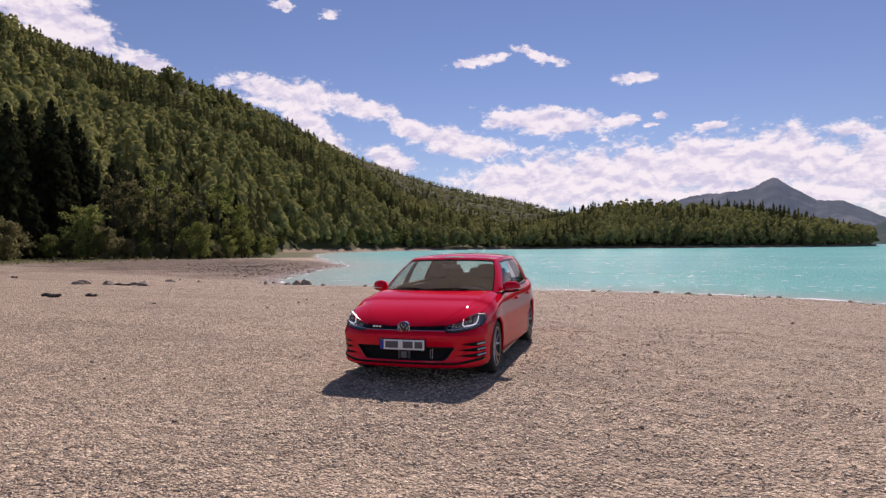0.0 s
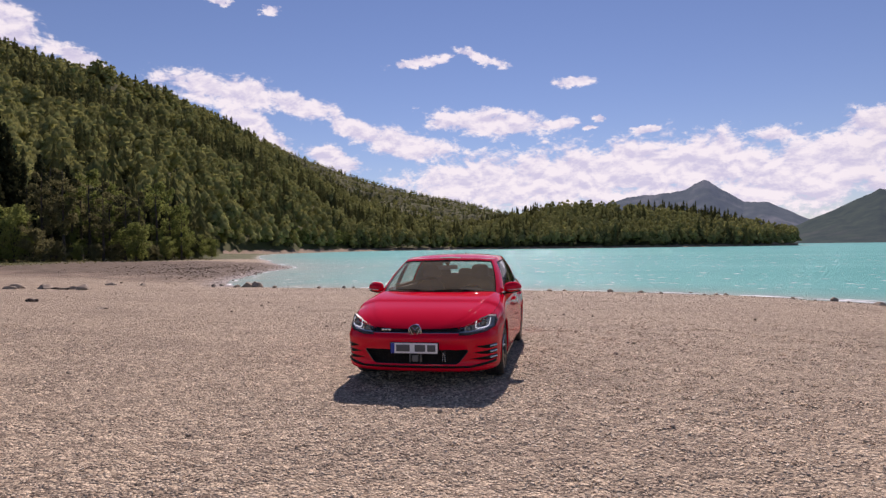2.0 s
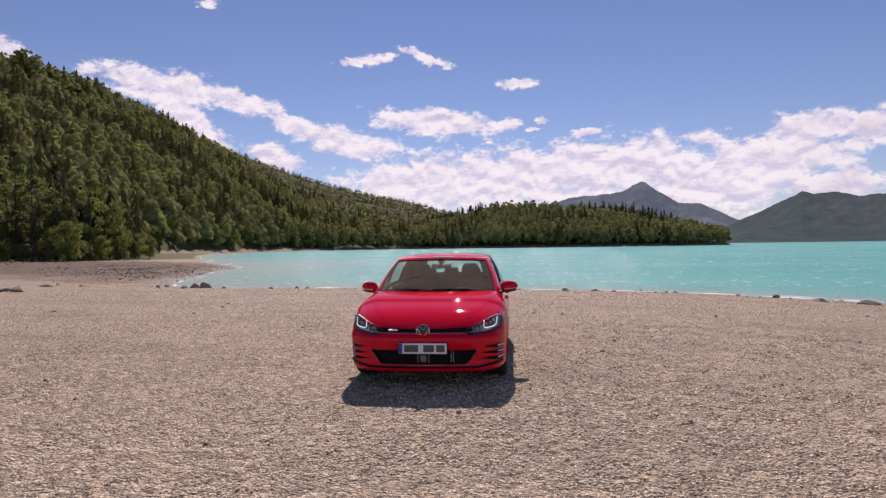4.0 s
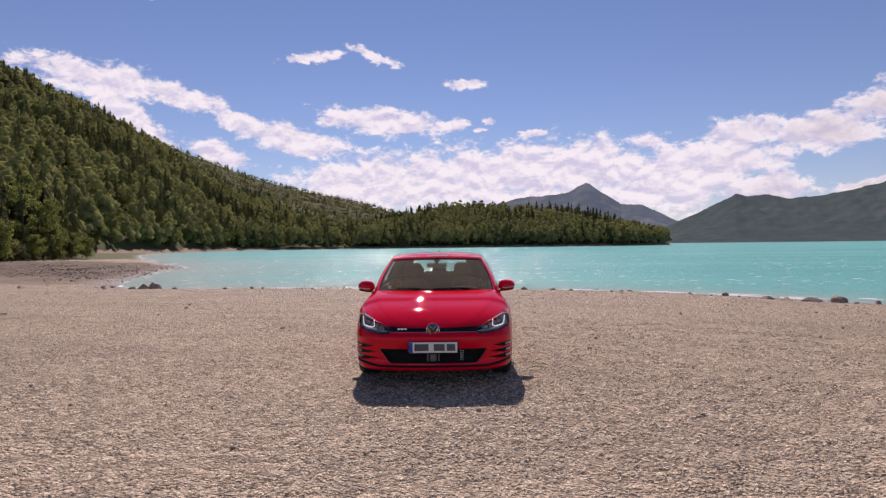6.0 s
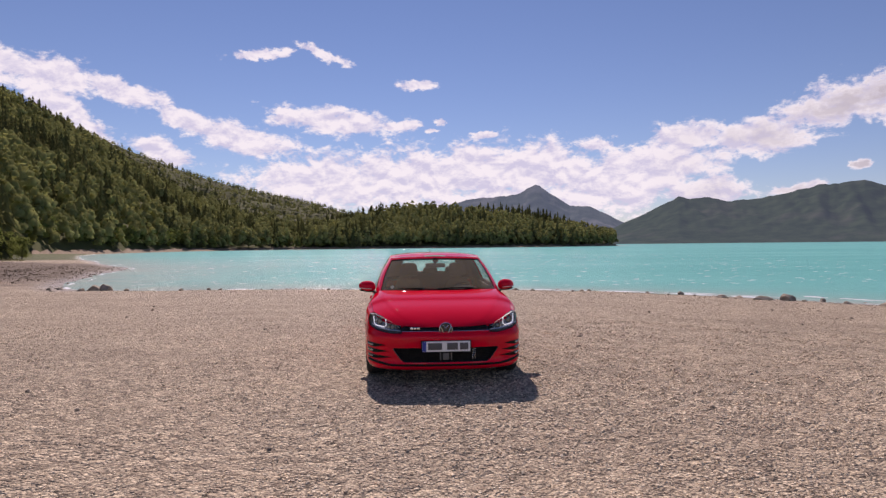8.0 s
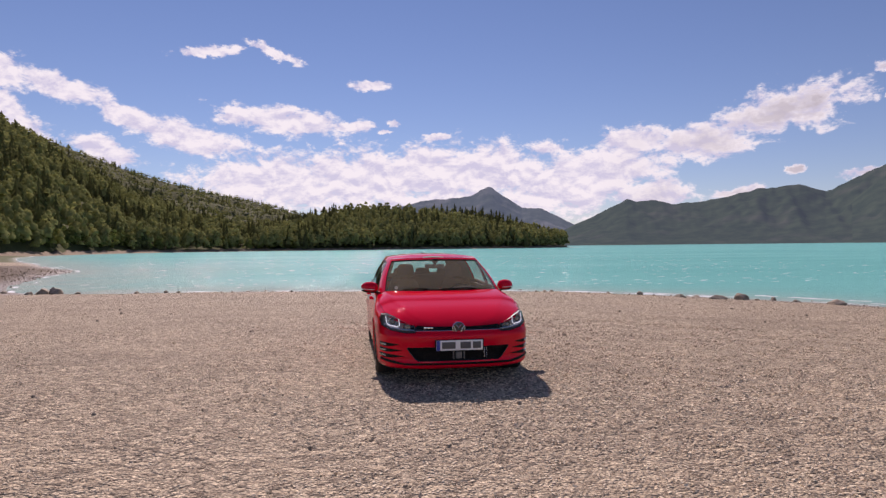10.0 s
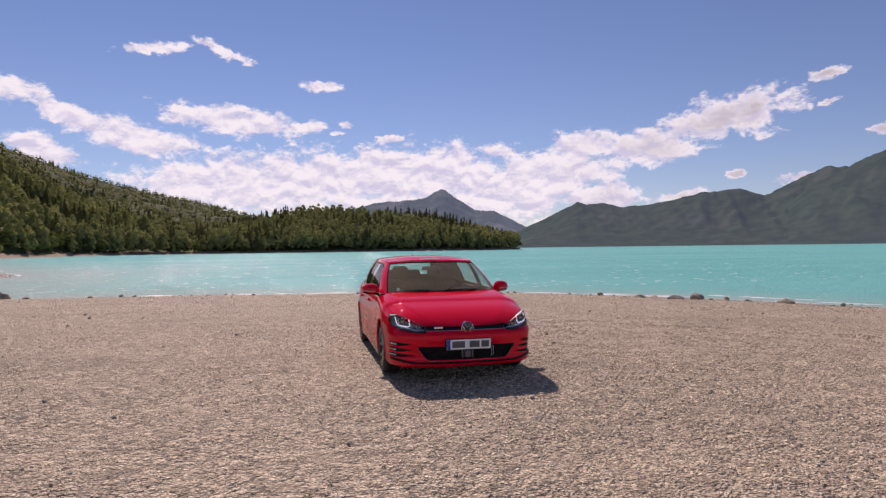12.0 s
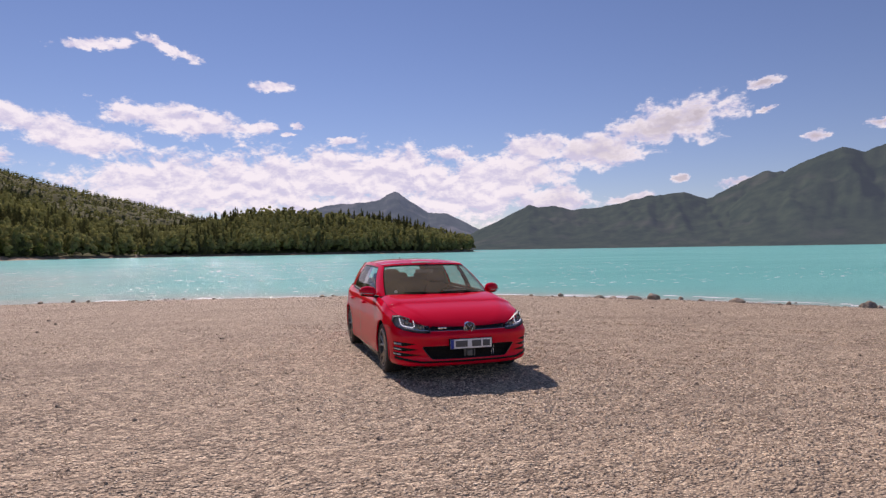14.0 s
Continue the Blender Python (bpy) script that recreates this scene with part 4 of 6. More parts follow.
def make_car(at):
    car = thing("car", "red five-door compact hatchback parked on the gravel shore", "car", at=at)
    ring = through_keys(outline(0.6), 8)
    levels = [0, 0.03, 0.06] + [0.06 + 0.94 * k / 34 for k in range(1, 35)]
    half = [[body_point(c, ring, v) for c in range(len(ring))] for v in levels]
    both = [[Vector((-p.x, p.y, p.z)) for p in reversed(r[1:])] + r for r in half]

    shell = bmesh.new()
    lattice(shell, both)
    bmesh.ops.remove_doubles(shell, verts=shell.verts, dist=1e-4)
    bmesh.ops.recalc_face_normals(shell, faces=shell.faces)
    shell.normal_update()
    skin = np.array([v.co[:] for v in shell.verts]), np.array([v.normal[:] for v in shell.verts])
    backing = shell.copy()

    # wheel openings
    for sx in (-1, 1):
        for y in AXLES:
            hole = [(y + 0.357 * math.cos(2 * math.pi * k / 40), 0.325 + 0.357 * math.sin(2 * math.pi * k / 40)) for k in range(40)]
            for b in (shell, backing):
                carve(b, hole, 1, 2, lambda c, s=sx: c.x * s > 0.55).free()

    # the nose: grille, lamps, intakes
    front = lambda c: c.y < -1.45
    grille = [(-0.478, 0.603), (0.478, 0.603), (0.485, 0.648), (0.45, 0.664), (-0.45, 0.664), (-0.485, 0.648)]
    intake = [(-0.45, 0.272), (0.45, 0.272), (0.49, 0.30), (0.575, 0.415), (0.56, 0.43), (-0.56, 0.43), (-0.575, 0.415), (-0.49, 0.30)]
    lamp = [(0.482, 0.590), (0.60, 0.589), (0.76, 0.616), (0.84, 0.655), (0.856, 0.712), (0.836, 0.764), (0.78, 0.776), (0.70, 0.748), (0.60, 0.704), (0.487, 0.659)]
    groove = [(-0.83, 0.262), (-0.60, 0.232), (0.60, 0.232), (0.83, 0.262), (0.83, 0.292), (0.60, 0.256), (-0.60, 0.256), (-0.83, 0.292)]
    carve(shell, grille, 0, 2, front).free()
    carve(shell, intake, 0, 2, front).free()
    carve(shell, groove, 0, 2, front).free()
    for sx in (-1, 1):
        flip = lambda poly, s=sx: [(x * s, z) for x, z in poly]
        carve(shell, flip(grown(lamp, 0.005)), 0, 2, front).free()
        for k in range(3):
            z = 0.300 + 0.064 * k
            gill = [(0.585 + 0.035 * k, z + 0.028), (0.79, z), (0.862, z + 0.004), (0.864, z + 0.046), (0.79, z + 0.046), (0.68, z + 0.038)]
            carve(shell, flip(gill), 0, 2, front).free()

    # side panels
    def side(s, y0, y1):
        return lambda c: c.x * s > 0.6 and y0 < c.y < y1

    fore = [(-0.86, 0.25), (-0.80, 0.235), (0.20, 0.235), (0.245, 0.26), (0.27, 1.05), (-0.62, 1.05), (-0.78, 0.84), (-0.86, 0.62)]
    aft = [(0.26, 0.26), (0.29, 0.235), (0.90, 0.235), (0.945, 0.33), (1.02, 0.52), (1.16, 0.66), (1.21, 0.82), (1.215, 1.05), (0.286, 1.05)]
    doors = []
    for s in (-1, 1):
        for poly in (fore, aft):
            door = carve(shell, poly, 1, 2, side(s, -1.2, 1.5))
            carve(shell, grown(poly, 0.006), 1, 2, side(s, -1.2, 1.5)).free()
            doors.append((s, poly is fore, door))
    # fuel flap line on the right rear flank, bumper seams
    for s in (-1, 1):
        seam = [(-1.705, 0.615), (-1.63, 0.628), (-1.63, 0.634), (-1.705, 0.621)]
        carve(shell, seam, 1, 2, side(s, -2, -1.2)).free()

    hood_end = next(c for c, p in enumerate(half[-1]) if p.y > -0.93)
    rim = half[-1][: hood_end + 1]
    body = part("body", shell, RED_PAINT, car, "glossy red painted body shell")
    round_like(body, *skin, 0.022)
    for s, is_fore, bm in doors:
        d = part("front_door" if is_fore else "rear_door", bm, RED_PAINT, car)
        round_like(d, *skin, 0.05)
        y = 0.10 if is_fore else 1.08
        h = bmesh.new()
        xs = 0.895 if is_fore else 0.915
        tube(h, [(s * (xs - 0.01), y - 0.12, 0.80), (s * (xs + 0.03), y - 0.10, 0.803), (s * (xs + 0.036), y, 0.807), (s * (xs + 0.03), y + 0.09, 0.805), (s * (xs - 0.01), y + 0.11, 0.803)], [0.008, 0.013, 0.015, 0.013, 0.008], 10, 1.2)
        part("door_handle", h, RED_PAINT, d)
    # black inward copy of the shell, added so that panel gaps look dark
    bmesh.ops.transform(backing, matrix=Matrix.Diagonal((0.975, 0.975, 1, 1)), verts=backing.verts)
    part("inner_lining", backing, BLACK_PLASTIC, car)

    # underside, sills
    bm = bmesh.new()
    vs = [bm.verts.new((p.x * 0.97, p.y * 0.97, SILL_Z + 0.01)) for p in both[0]]
    bm.faces.new(vs)
    part("underbody", bm, BLACK_PLASTIC, car)
    for s in (-1, 1):
        bm = bmesh.new()
        block(bm, (0.80, -0.94, 0.155), (0.895, 0.94, 0.215), 0.018, Matrix.Diagonal((s, 1, 1, 1)))
        bmesh.ops.recalc_face_normals(bm, faces=bm.faces)
        part("side_skirt", bm, GLOSS_BLACK, car, "black side skirt")

    # bonnet
    bm = bmesh.new()
    rows = []
    for c, p in enumerate(rim):
        far = min(1, max(0, (p.y + 2.1) / 1.15))
        row = []
        for k in range(-44, 45):
            t = k / 44
            # a flat middle that falls away outside two creases, and wings beyond them
            fold = 0.91 - 0.27 * (1 - far) ** 1.3
            over = max(0.0, abs(t) - fold) / (1 - fold)
            crown = (0.068 * (1 - math.exp(-far * 7)) - 0.02 * far) * (1 - 0.12 * t * t - 0.88 * over ** 1.2)
            crease = -0.006 * min(1, far * 4) * math.exp(-((abs(t) - fold - 0.03) / 0.045) ** 2)
            row.append(Vector((p.x * t * 0.997, p.y - 0.115 * (1 - t * t) * far**1.6, p.z + 0.003 + crown + crease)))
        rows.append(row)
    lattice(bm, rows[1:])
    bmesh.ops.recalc_face_normals(bm, faces=bm.faces)
    part("bonnet", bm, RED_PAINT, car, "red bonnet with two creases")

    # glasshouse
    low = [(0, -1.055, 0.968), (0.35, -1.025, 0.962), (0.62, -0.955, 0.955), (0.752, -0.84, 0.944), (0.822, -0.68, 0.938), (0.85, -0.30, 0.943), (0.868, 0.28, 0.953), (0.875, 0.85, 0.968), (0.855, 1.22, 0.983), (0.82, 1.62, 0.998), (0.73, 1.88, 1.005), (0.40, 2.02, 1.01), (0, 2.06, 1.01)]
    high = [(0, -0.21, 1.383), (0.25, -0.195, 1.381), (0.46, -0.150, 1.375), (0.604, -0.082, 1.364), (0.640, 0.05, 1.366), (0.652, 0.19, 1.376), (0.655, 0.38, 1.388), (0.65, 0.85, 1.392), (0.64, 1.17, 1.385), (0.62, 1.50, 1.368), (0.58, 1.74, 1.35), (0.32, 1.86, 1.362), (0, 1.89, 1.366)]
    n = 8
    lo, hi = through_keys(low, n), through_keys(high, n)
    lv = [k / 20 for k in range(21)]

    def cabin_point(c, v):
        p = lo[c].lerp(hi[c], v)
        out = Vector((p.x, p.y * (0.5 if abs(p.y) > 0.3 else 0), 0)).normalized() if p.xy.length > 0.01 else Vector((0, 0, 0))
        return p + out * 0.028 * math.sin(math.pi * v)

    grid = [[cabin_point(c, v) for c in range(len(lo))] for v in lv]
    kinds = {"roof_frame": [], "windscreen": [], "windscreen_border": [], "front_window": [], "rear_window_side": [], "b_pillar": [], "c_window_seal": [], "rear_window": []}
    last = len(lo) - 1
    for r in range(20):
        for c in range(last):
            k = "roof_frame"
            if c < 3 * n and r < 19:
                k = "windscreen"
                if c >= 3 * n - 1 or r == 0 or r >= 18:
                    k = "windscreen_border"
            elif 4 * n + 2 <= c < 8 * n and 1 <= r < 18:
                k = "front_window" if c < 6 * n - 2 else "b_pillar" if c < 6 * n + 2 else "rear_window_side"
                if c < 4 * n + 3 or c >= 8 * n - 1 or r >= 17:
                    k = "c_window_seal"
            elif c >= 10 * n + 5 and 4 <= r < 16:
                k = "rear_window"
            kinds[k].append((r, c))
    looks = {"roof_frame": (RED_PAINT, "red roof pillars"), "windscreen": (VEILED_GLASS, "tinted glass windscreen"), "windscreen_border": (MATT_BLACK, "black windscreen border"), "front_window": (GLASS, ""), "rear_window_side": (GLASS, ""),
             "b_pillar": (GLOSS_BLACK, "glossy black door pillar"), "c_window_seal": (BLACK_PLASTIC, "black window seal"), "rear_window": (GLASS, "glass tailgate window")}
    for name, cells in kinds.items():
        for s in ((1,) if name in ("windscreen", "windscreen_border", "rear_window", "roof_frame") else (-1, 1)):
            bm = bmesh.new()
            vs = {}
            for sign in ((-1, 1) if name in ("windscreen", "windscreen_border", "rear_window", "roof_frame") else (s,)):
                for r, c in cells:
                    q = [(r, c), (r, c + 1), (r + 1, c + 1), (r + 1, c)]
                    f = []
                    for a, b in q:
                        key = (a, b, sign if grid[a][b].x > 1e-4 else 0)
                        if key not in vs:
                            p = grid[a][b]
                            vs[key] = bm.verts.new((p.x * sign, p.y, p.z))
                        f.append(vs[key])
                    bm.faces.new(f if sign > 0 else f[::-1])
            if name == "roof_frame":
                trim = bm.copy()
                for v in trim.verts:
                    v.co = Vector((v.co.x * 0.972, 0.5 + (v.co.y - 0.5) * 0.975, v.co.z - 0.004))
                part("pillar_trim", trim, SEAT_CLOTH, car, "dark inner pillar trim")
            mat_, lab = looks[name]
            ob = part("side_window" if name in ("front_window", "rear_window_side") else name, bm, mat_, car, lab)
            if mat_ in (GLASS, VEILED_GLASS):
                ob.visible_shadow = False
    # roof
    bm = bmesh.new()
    rows = []
    for c, p in enumerate(hi[: last + 1]):
        fore_, aft_ = min(1, max(0, (p.y + 0.21) / 0.9)), min(1, max(0, (1.9 - p.y) / 0.8))
        h = 0.042 * (1 - (1 - fore_) ** 2.2) * (1 - (1 - aft_) ** 2)
        rows.append([Vector((p.x * k / 12, p.y - 0.05 * (1 - (k / 12) ** 2) * (1 - fore_) * fore_, p.z + 0.002 + h * (1 - abs(k / 12) ** 2.6))) for k in range(-12, 13)])
    lattice(bm, rows[1:-1])
    bmesh.ops.recalc_face_normals(bm, faces=bm.faces)
    part("roof", bm, RED_PAINT, car, "red painted roof")
    # roof spoiler and stub aerial
    bm = bmesh.new()
    block(bm, (-0.56, 1.70, 1.345), (0.56, 1.98, 1.368), 0.012, Matrix.Translation((0, 0, 0)))
    part("roof_spoiler", bm, RED_PAINT, car)
    bm = bmesh.new()
    tube(bm, [(0, 1.42, 1.385), (0, 1.47, 1.42), (0, 1.53, 1.455)], [0.02, 0.012, 0.005], 8)
    part("aerial", bm, BLACK_PLASTIC, car)
    # ledge between bonnet, shoulders and glass
    bm = bmesh.new()
    for s in (-1, 1):
        a = [Vector((p.x * s * 0.995, p.y, p.z - 0.002)) for p in half[-1][hood_end - 2:]]
        b = []
        for p in a:
            q = min(lo, key=lambda g: abs(g.y - p.y) + (0 if g.y < 1.9 else abs(g.x - abs(p.x))))
            b.append(Vector((q.x * s * 0.985, max(q.y, p.y - 0.02) if p.y < 1.9 else q.y, q.z + 0.002)))
        lattice(bm, [a, b])
    bmesh.ops.recalc_face_normals(bm, faces=bm.faces)
    part("waist_ledge", bm, MATT_BLACK, car)
    bm = bmesh.new()
    lattice(bm, [[Vector((x * 0.9, -1.06 + 0.25 * abs(x) ** 2.2, 0.955)) for x in np.linspace(-0.85, 0.85, 21)], [Vector((x * 0.88, -0.86 + 0.16 * abs(x) ** 2, 0.962)) for x in np.linspace(-0.85, 0.85, 21)]])
    part("scuttle_panel", bm, MATT_BLACK, car, "black plastic wiper trough")
    for k, (x0, x1) in enumerate(((0.60, -0.02), (-0.06, -0.52))):
        w = bmesh.new()
        tube(w, [(x0, -0.93 + 0.1 * abs(x0), 0.975), ((x0 + x1) / 2, -1.02, 0.997), (x1, -1.03 + 0.12 * abs(x1), 0.993)], [0.012, 0.009, 0.005], 6)
        part("wiper", w, MATT_BLACK, car)

    nose_parts(car, lamp, grille, intake)
    mirrors(car)
    cabin(car)
    # wheels
    for s in (-1, 1):
        for y in AXLES:
            wheel(car, s, y)
            bm = bmesh.new()
            rows = [[Vector((s * x, y + 0.372 * math.cos(a), 0.325 + 0.372 * math.sin(a))) for a in np.linspace(-0.35, math.pi + 0.35, 25)] for x in (0.50, 0.885)]
            lattice(bm, rows)
            part("wheel_arch", bm, BLACK_PLASTIC, car)
            lip = bmesh.new()
            pts = []
            for a in np.linspace(-0.3, math.pi + 0.3, 28):
                yy, zz = y + 0.36 * math.cos(a), 0.325 + 0.36 * math.sin(a)
                col = min(range(len(ring)), key=lambda q: abs(ring[q].y - yy) + (9 if ring[q].x < 0.6 else 0))
                pts.append((s * ((0.9185 if y < 0 else 0.9475) * soft_curve(FLANK, zz) - 0.10 * max(0, abs(yy) - 1.45) ** 1.2 - 0.012), yy, zz))
            tube(lip, pts, 0.011, 6)
            part("arch_lip", lip, RED_PAINT, car)
    # tail lamps
    for s in (-1, 1):
        bm = bmesh.new()
        block(bm, (0.50, 1.93, 0.80), (0.80, 2.07, 0.96), 0.03, Matrix.Diagonal((s, 1, 1, 1)))
        bmesh.ops.recalc_face_normals(bm, faces=bm.faces)
        part("tail_lamp", bm, RED_LENS, car)
    return car


def nose_at(x, z):
    """The depth y of the lower shell at (x, z) on the nose."""
    pts = through_keys(outline(z), 8)
    x = abs(x)
    for a, b in zip(pts, pts[1:]):
        if a.x <= x <= b.x:
            return a.y + (b.y - a.y) * (x - a.x) / max(b.x - a.x, 1e-6)
    return -1.6


def draped(poly, off, cols=24, rows=6):
    """A patch over the nose inside a polygon (x, z), off metres behind the skin."""
    sheet = bmesh.new()
    xs, zs = [p[0] for p in poly], [p[1] for p in poly]
    lattice(sheet, [[Vector((x, 0, z)) for x in np.linspace(min(xs) - 0.01, max(xs) + 0.01, cols)] for z in np.linspace(min(zs) - 0.005, max(zs) + 0.005, rows)])
    out = carve(sheet, poly, 0, 2, lambda c: True)
    sheet.free()
    for v in out.verts:
        v.co.y = nose_at(v.co.x, v.co.z) + off
    return out


def nose_parts(car, lamp, grille, intake):
    g = part("radiator_grille", draped(grown(grille, 0.006), 0.03), GLOSS_BLACK, car, "black radiator grille")
    for z in (0.622, 0.640, 0.656):
        bm = bmesh.new()
        tube(bm, [(x, nose_at(x, z) + 0.012, z) for x in np.linspace(-0.46, 0.46, 25)], 0.0055, 6)
        part("grille_bar", bm, GLOSS_BLACK, g)
    for s in (-1, 1):
        bm = bmesh.new()
        tube(bm, [(s * x, nose_at(x, 0.606) + 0.001, 0.606) for x in np.linspace(0.075, 0.478, 16)], 0.005, 6)
        part("chrome_strip", bm, CHROME, g, "thin chrome strip")
    # badge at the grille, plain
    bm = bmesh.new()
    y = nose_at(0.30, 0.64) - 0.004
    for k in range(3):
        block(bm, (-0.385 + 0.036 * k, y, 0.629), (-0.355 + 0.036 * k, y + 0.012, 0.649), 0.003)
    part("grille_badge", bm, CHROME, g, "small plain chrome badge")
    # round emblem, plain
    e = bmesh.new()
    turned(e, [(-2.112, 0.0), (-2.118, 0.045), (-2.116, 0.062), (-2.09, 0.066)], 40, "y", (0, 0, 0.632))
    emblem = part("emblem", e, GLOSS_BLACK, car, "round chrome-rimmed emblem")
    bm = bmesh.new()
    turned(bm, [(-2.10, 0.060), (-2.124, 0.061), (-2.13, 0.066), (-2.126, 0.072), (-2.09, 0.074)], 44, "y", (0, 0, 0.632))
    part("emblem_ring", bm, CHROME, emblem)
    for pts in (((-0.030, 0.676), (0.0, 0.640), (0.030, 0.676)), ((-0.052, 0.655), (-0.024, 0.584), (0.0, 0.622), (0.024, 0.584), (0.052, 0.655))):
        bm = bmesh.new()
        tube(bm, [(x, -2.126, z) for x, z in pts], 0.0062, 6)
        part("emblem_bar", bm, CHROME, emblem)
    # number plate with plain bars
    p = bmesh.new()
    block(p, (-0.272, -2.178, 0.389), (0.272, -2.150, 0.514), 0.006)
    holder = part("plate_holder", p, BLACK_PLASTIC, car, "black number plate holder")
    p = bmesh.new()
    block(p, (-0.26, -2.186, 0.396), (0.26, -2.176, 0.508), 0.003)
    part("number_plate", p, PLATE_WHITE, holder, "white number plate with dark bars")
    p = bmesh.new()
    block(p, (-0.259, -2.189, 0.398), (-0.218, -2.183, 0.506))
    part("plate_strip", p, PLATE_BLUE, holder, "blue strip")
    for x0, x1 in ((-0.198, -0.047), (0.008, 0.125), (0.147, 0.238)):
        p = bmesh.new()
        block(p, (x0, -2.189, 0.416), (x1, -2.183, 0.490), 0.002)
        part("plate_bar", p, PLATE_INK, holder)
    # lower intake with honeycomb, radar box
    lower = part("lower_intake", draped(grown(intake, 0.01), 0.085), BLACK_PLASTIC, car, "black lower air intake")
    for z in np.linspace(0.29, 0.41, 7):
        bm = bmesh.new()
        w = 0.45 + (z - 0.29) / 0.12 * 0.10
        tube(bm, [(x, nose_at(x, float(z)) + 0.05, float(z)) for x in np.linspace(-w, w, 17)], 0.004, 5)
        part("intake_bar", bm, BLACK_PLASTIC, lower)
    for x in np.linspace(-0.42, 0.42, 25):
        bm = bmesh.new()
        tube(bm, [(float(x), nose_at(x, 0.28) + 0.052, 0.277), (float(x), nose_at(x, 0.42) + 0.052, 0.425)], 0.003, 5)
        part("intake_rib", bm, BLACK_PLASTIC, lower)
    bm = bmesh.new()
    block(bm, (-0.035, -2.135, 0.297), (0.035, -2.09, 0.372), 0.008)
    part("radar_cover", bm, GREY_PLASTIC, lower, "grey square sensor cover")
    for s in (-1, 1):
        bm = bmesh.new()
        block(bm, (0.052, -2.13, 0.292), (0.066, -2.08, 0.40), 0.004, Matrix.Diagonal((s, 1, 1, 1)))
        bmesh.ops.recalc_face_normals(bm, faces=bm.faces)
        part("sensor_bracket", bm, GREY_PLASTIC, lower)
    # intake edge
    bm = bmesh.new()
    edge = []
    for a, b in zip(intake, intake[1:] + intake[:1]):
        for k in range(6):
            x, z = a[0] + (b[0] - a[0]) * k / 6, a[1] + (b[1] - a[1]) * k / 6
            edge.append((x, nose_at(x, z) + 0.004, z))
    tube(bm, edge + edge[:1], 0.006, 6)
    part("intake_frame", bm, GLOSS_BLACK, lower)
    bm = bmesh.new()
    tube(bm, [(x, nose_at(x, 0.247) + 0.03, 0.244 + 0.033 * max(0, (abs(x) - 0.6) / 0.23)) for x in np.linspace(-0.84, 0.84, 41)], 0.024, 8, 0.8)
    part("splitter_groove", bm, BLACK_PLASTIC, car, "black lower splitter")
    # bright cooler fins seen at one end of the intake
    bm = bmesh.new()
    for x in (0.298, 0.322):
        for k in range(6):
            z = 0.296 + 0.020 * k
            y = nose_at(x, z) + 0.040
            block(bm, (x - 0.006, y, z), (x + 0.006, y + 0.008, z + 0.009), 0.002)
    part("cooler_grid", bm, LAMP_SILVER, lower, "two rows of small bright cooler fins")
    for s in (-1, 1):
        # gill fins with lamps
        well = [(0.57, 0.305), (0.79, 0.285), (0.869, 0.288), (0.870, 0.492), (0.78, 0.49), (0.62, 0.43)]
        gill = part("bumper_gill", draped([(x * s, z) for x, z in well], 0.035, 16, 8), BLACK_PLASTIC, car, "black bumper side vent")
        for k in range(3):
            bm = bmesh.new()
            z = 0.323 + 0.064 * k
            tube(bm, [(s * x, nose_at(x, z) + 0.016, z) for x in np.linspace(0.795, 0.856, 9)], 0.011, 8)
            part("fog_lamp_fin", bm, LAMP_SILVER, gill, "silver lamp strip in the vent")
        # headlamp
        poly = [(x * s, z) for x, z in lamp]
        base = part("headlamp", draped(grown(poly, 0.006), 0.055, 26, 14), LAMP_DARK, car, "clear headlamp with a U-shaped light guide")
        # wall round the lamp
        bm = bmesh.new()
        loop = poly + poly[:1]
        out = []
        for a, b in zip(loop, loop[1:]):
            for k in range(5):
                out.append((a[0] + (b[0] - a[0]) * k / 5, a[1] + (b[1] - a[1]) * k / 5))
        rows = [[Vector((x, nose_at(x, z) + d, z)) for x, z in out] for d in (0.002, 0.058)]
        lattice(bm, rows, True)
        part("lamp_housing", bm, LAMP_DARK, base)
        # reflectors: main projector and inner cornering light
        for cx, cz, r in ((0.722, 0.702, 0.034), (0.58, 0.648, 0.030)):
            bm = bmesh.new()
            yy = nose_at(cx, cz) + 0.012
            turned(bm, [(yy + 0.035, r * 1.15), (yy + 0.01, r * 1.12), (yy + 0.008, r), (yy + 0.014, r * 0.9), (yy, r * 0.6), (yy - 0.004, 0.0)], 24, "y", (s * cx, 0, cz))
            part("projector_lens", bm, LAMP_LENS, base)
            bm = bmesh.new()
            turned(bm, [(yy + 0.034, r * 1.16), (yy + 0.006, r * 1.32), (yy + 0.002, r * 1.34), (yy + 0.004, r * 1.22), (yy + 0.03, r * 1.08)], 24, "y", (s * cx, 0, cz))
            part("reflector_ring", bm, CHROME, base)
        guide = [(0.655, 0.728), (0.650, 0.662), (0.672, 0.650), (0.765, 0.664), (0.784, 0.680), (0.794, 0.752)]
        bm = bmesh.new()
        tube(bm, [(s * x, nose_at(x, z) + 0.014, z) for x, z in (guide[0], (0.652, 0.695), guide[1], guide[2], (0.72, 0.657), guide[3], guide[4], (0.79, 0.715), guide[5])], 0.005, 8)
        part("light_guide", bm, LAMP_GLOW, base, "lit white daytime running light")
        bm = bmesh.new()
        tube(bm, [(s * x, nose_at(x, z) + 0.016, z) for x, z in ((0.49, 0.612), (0.60, 0.617), (0.72, 0.637), (0.81, 0.668))], [0.008, 0.012, 0.012, 0.006], 8)
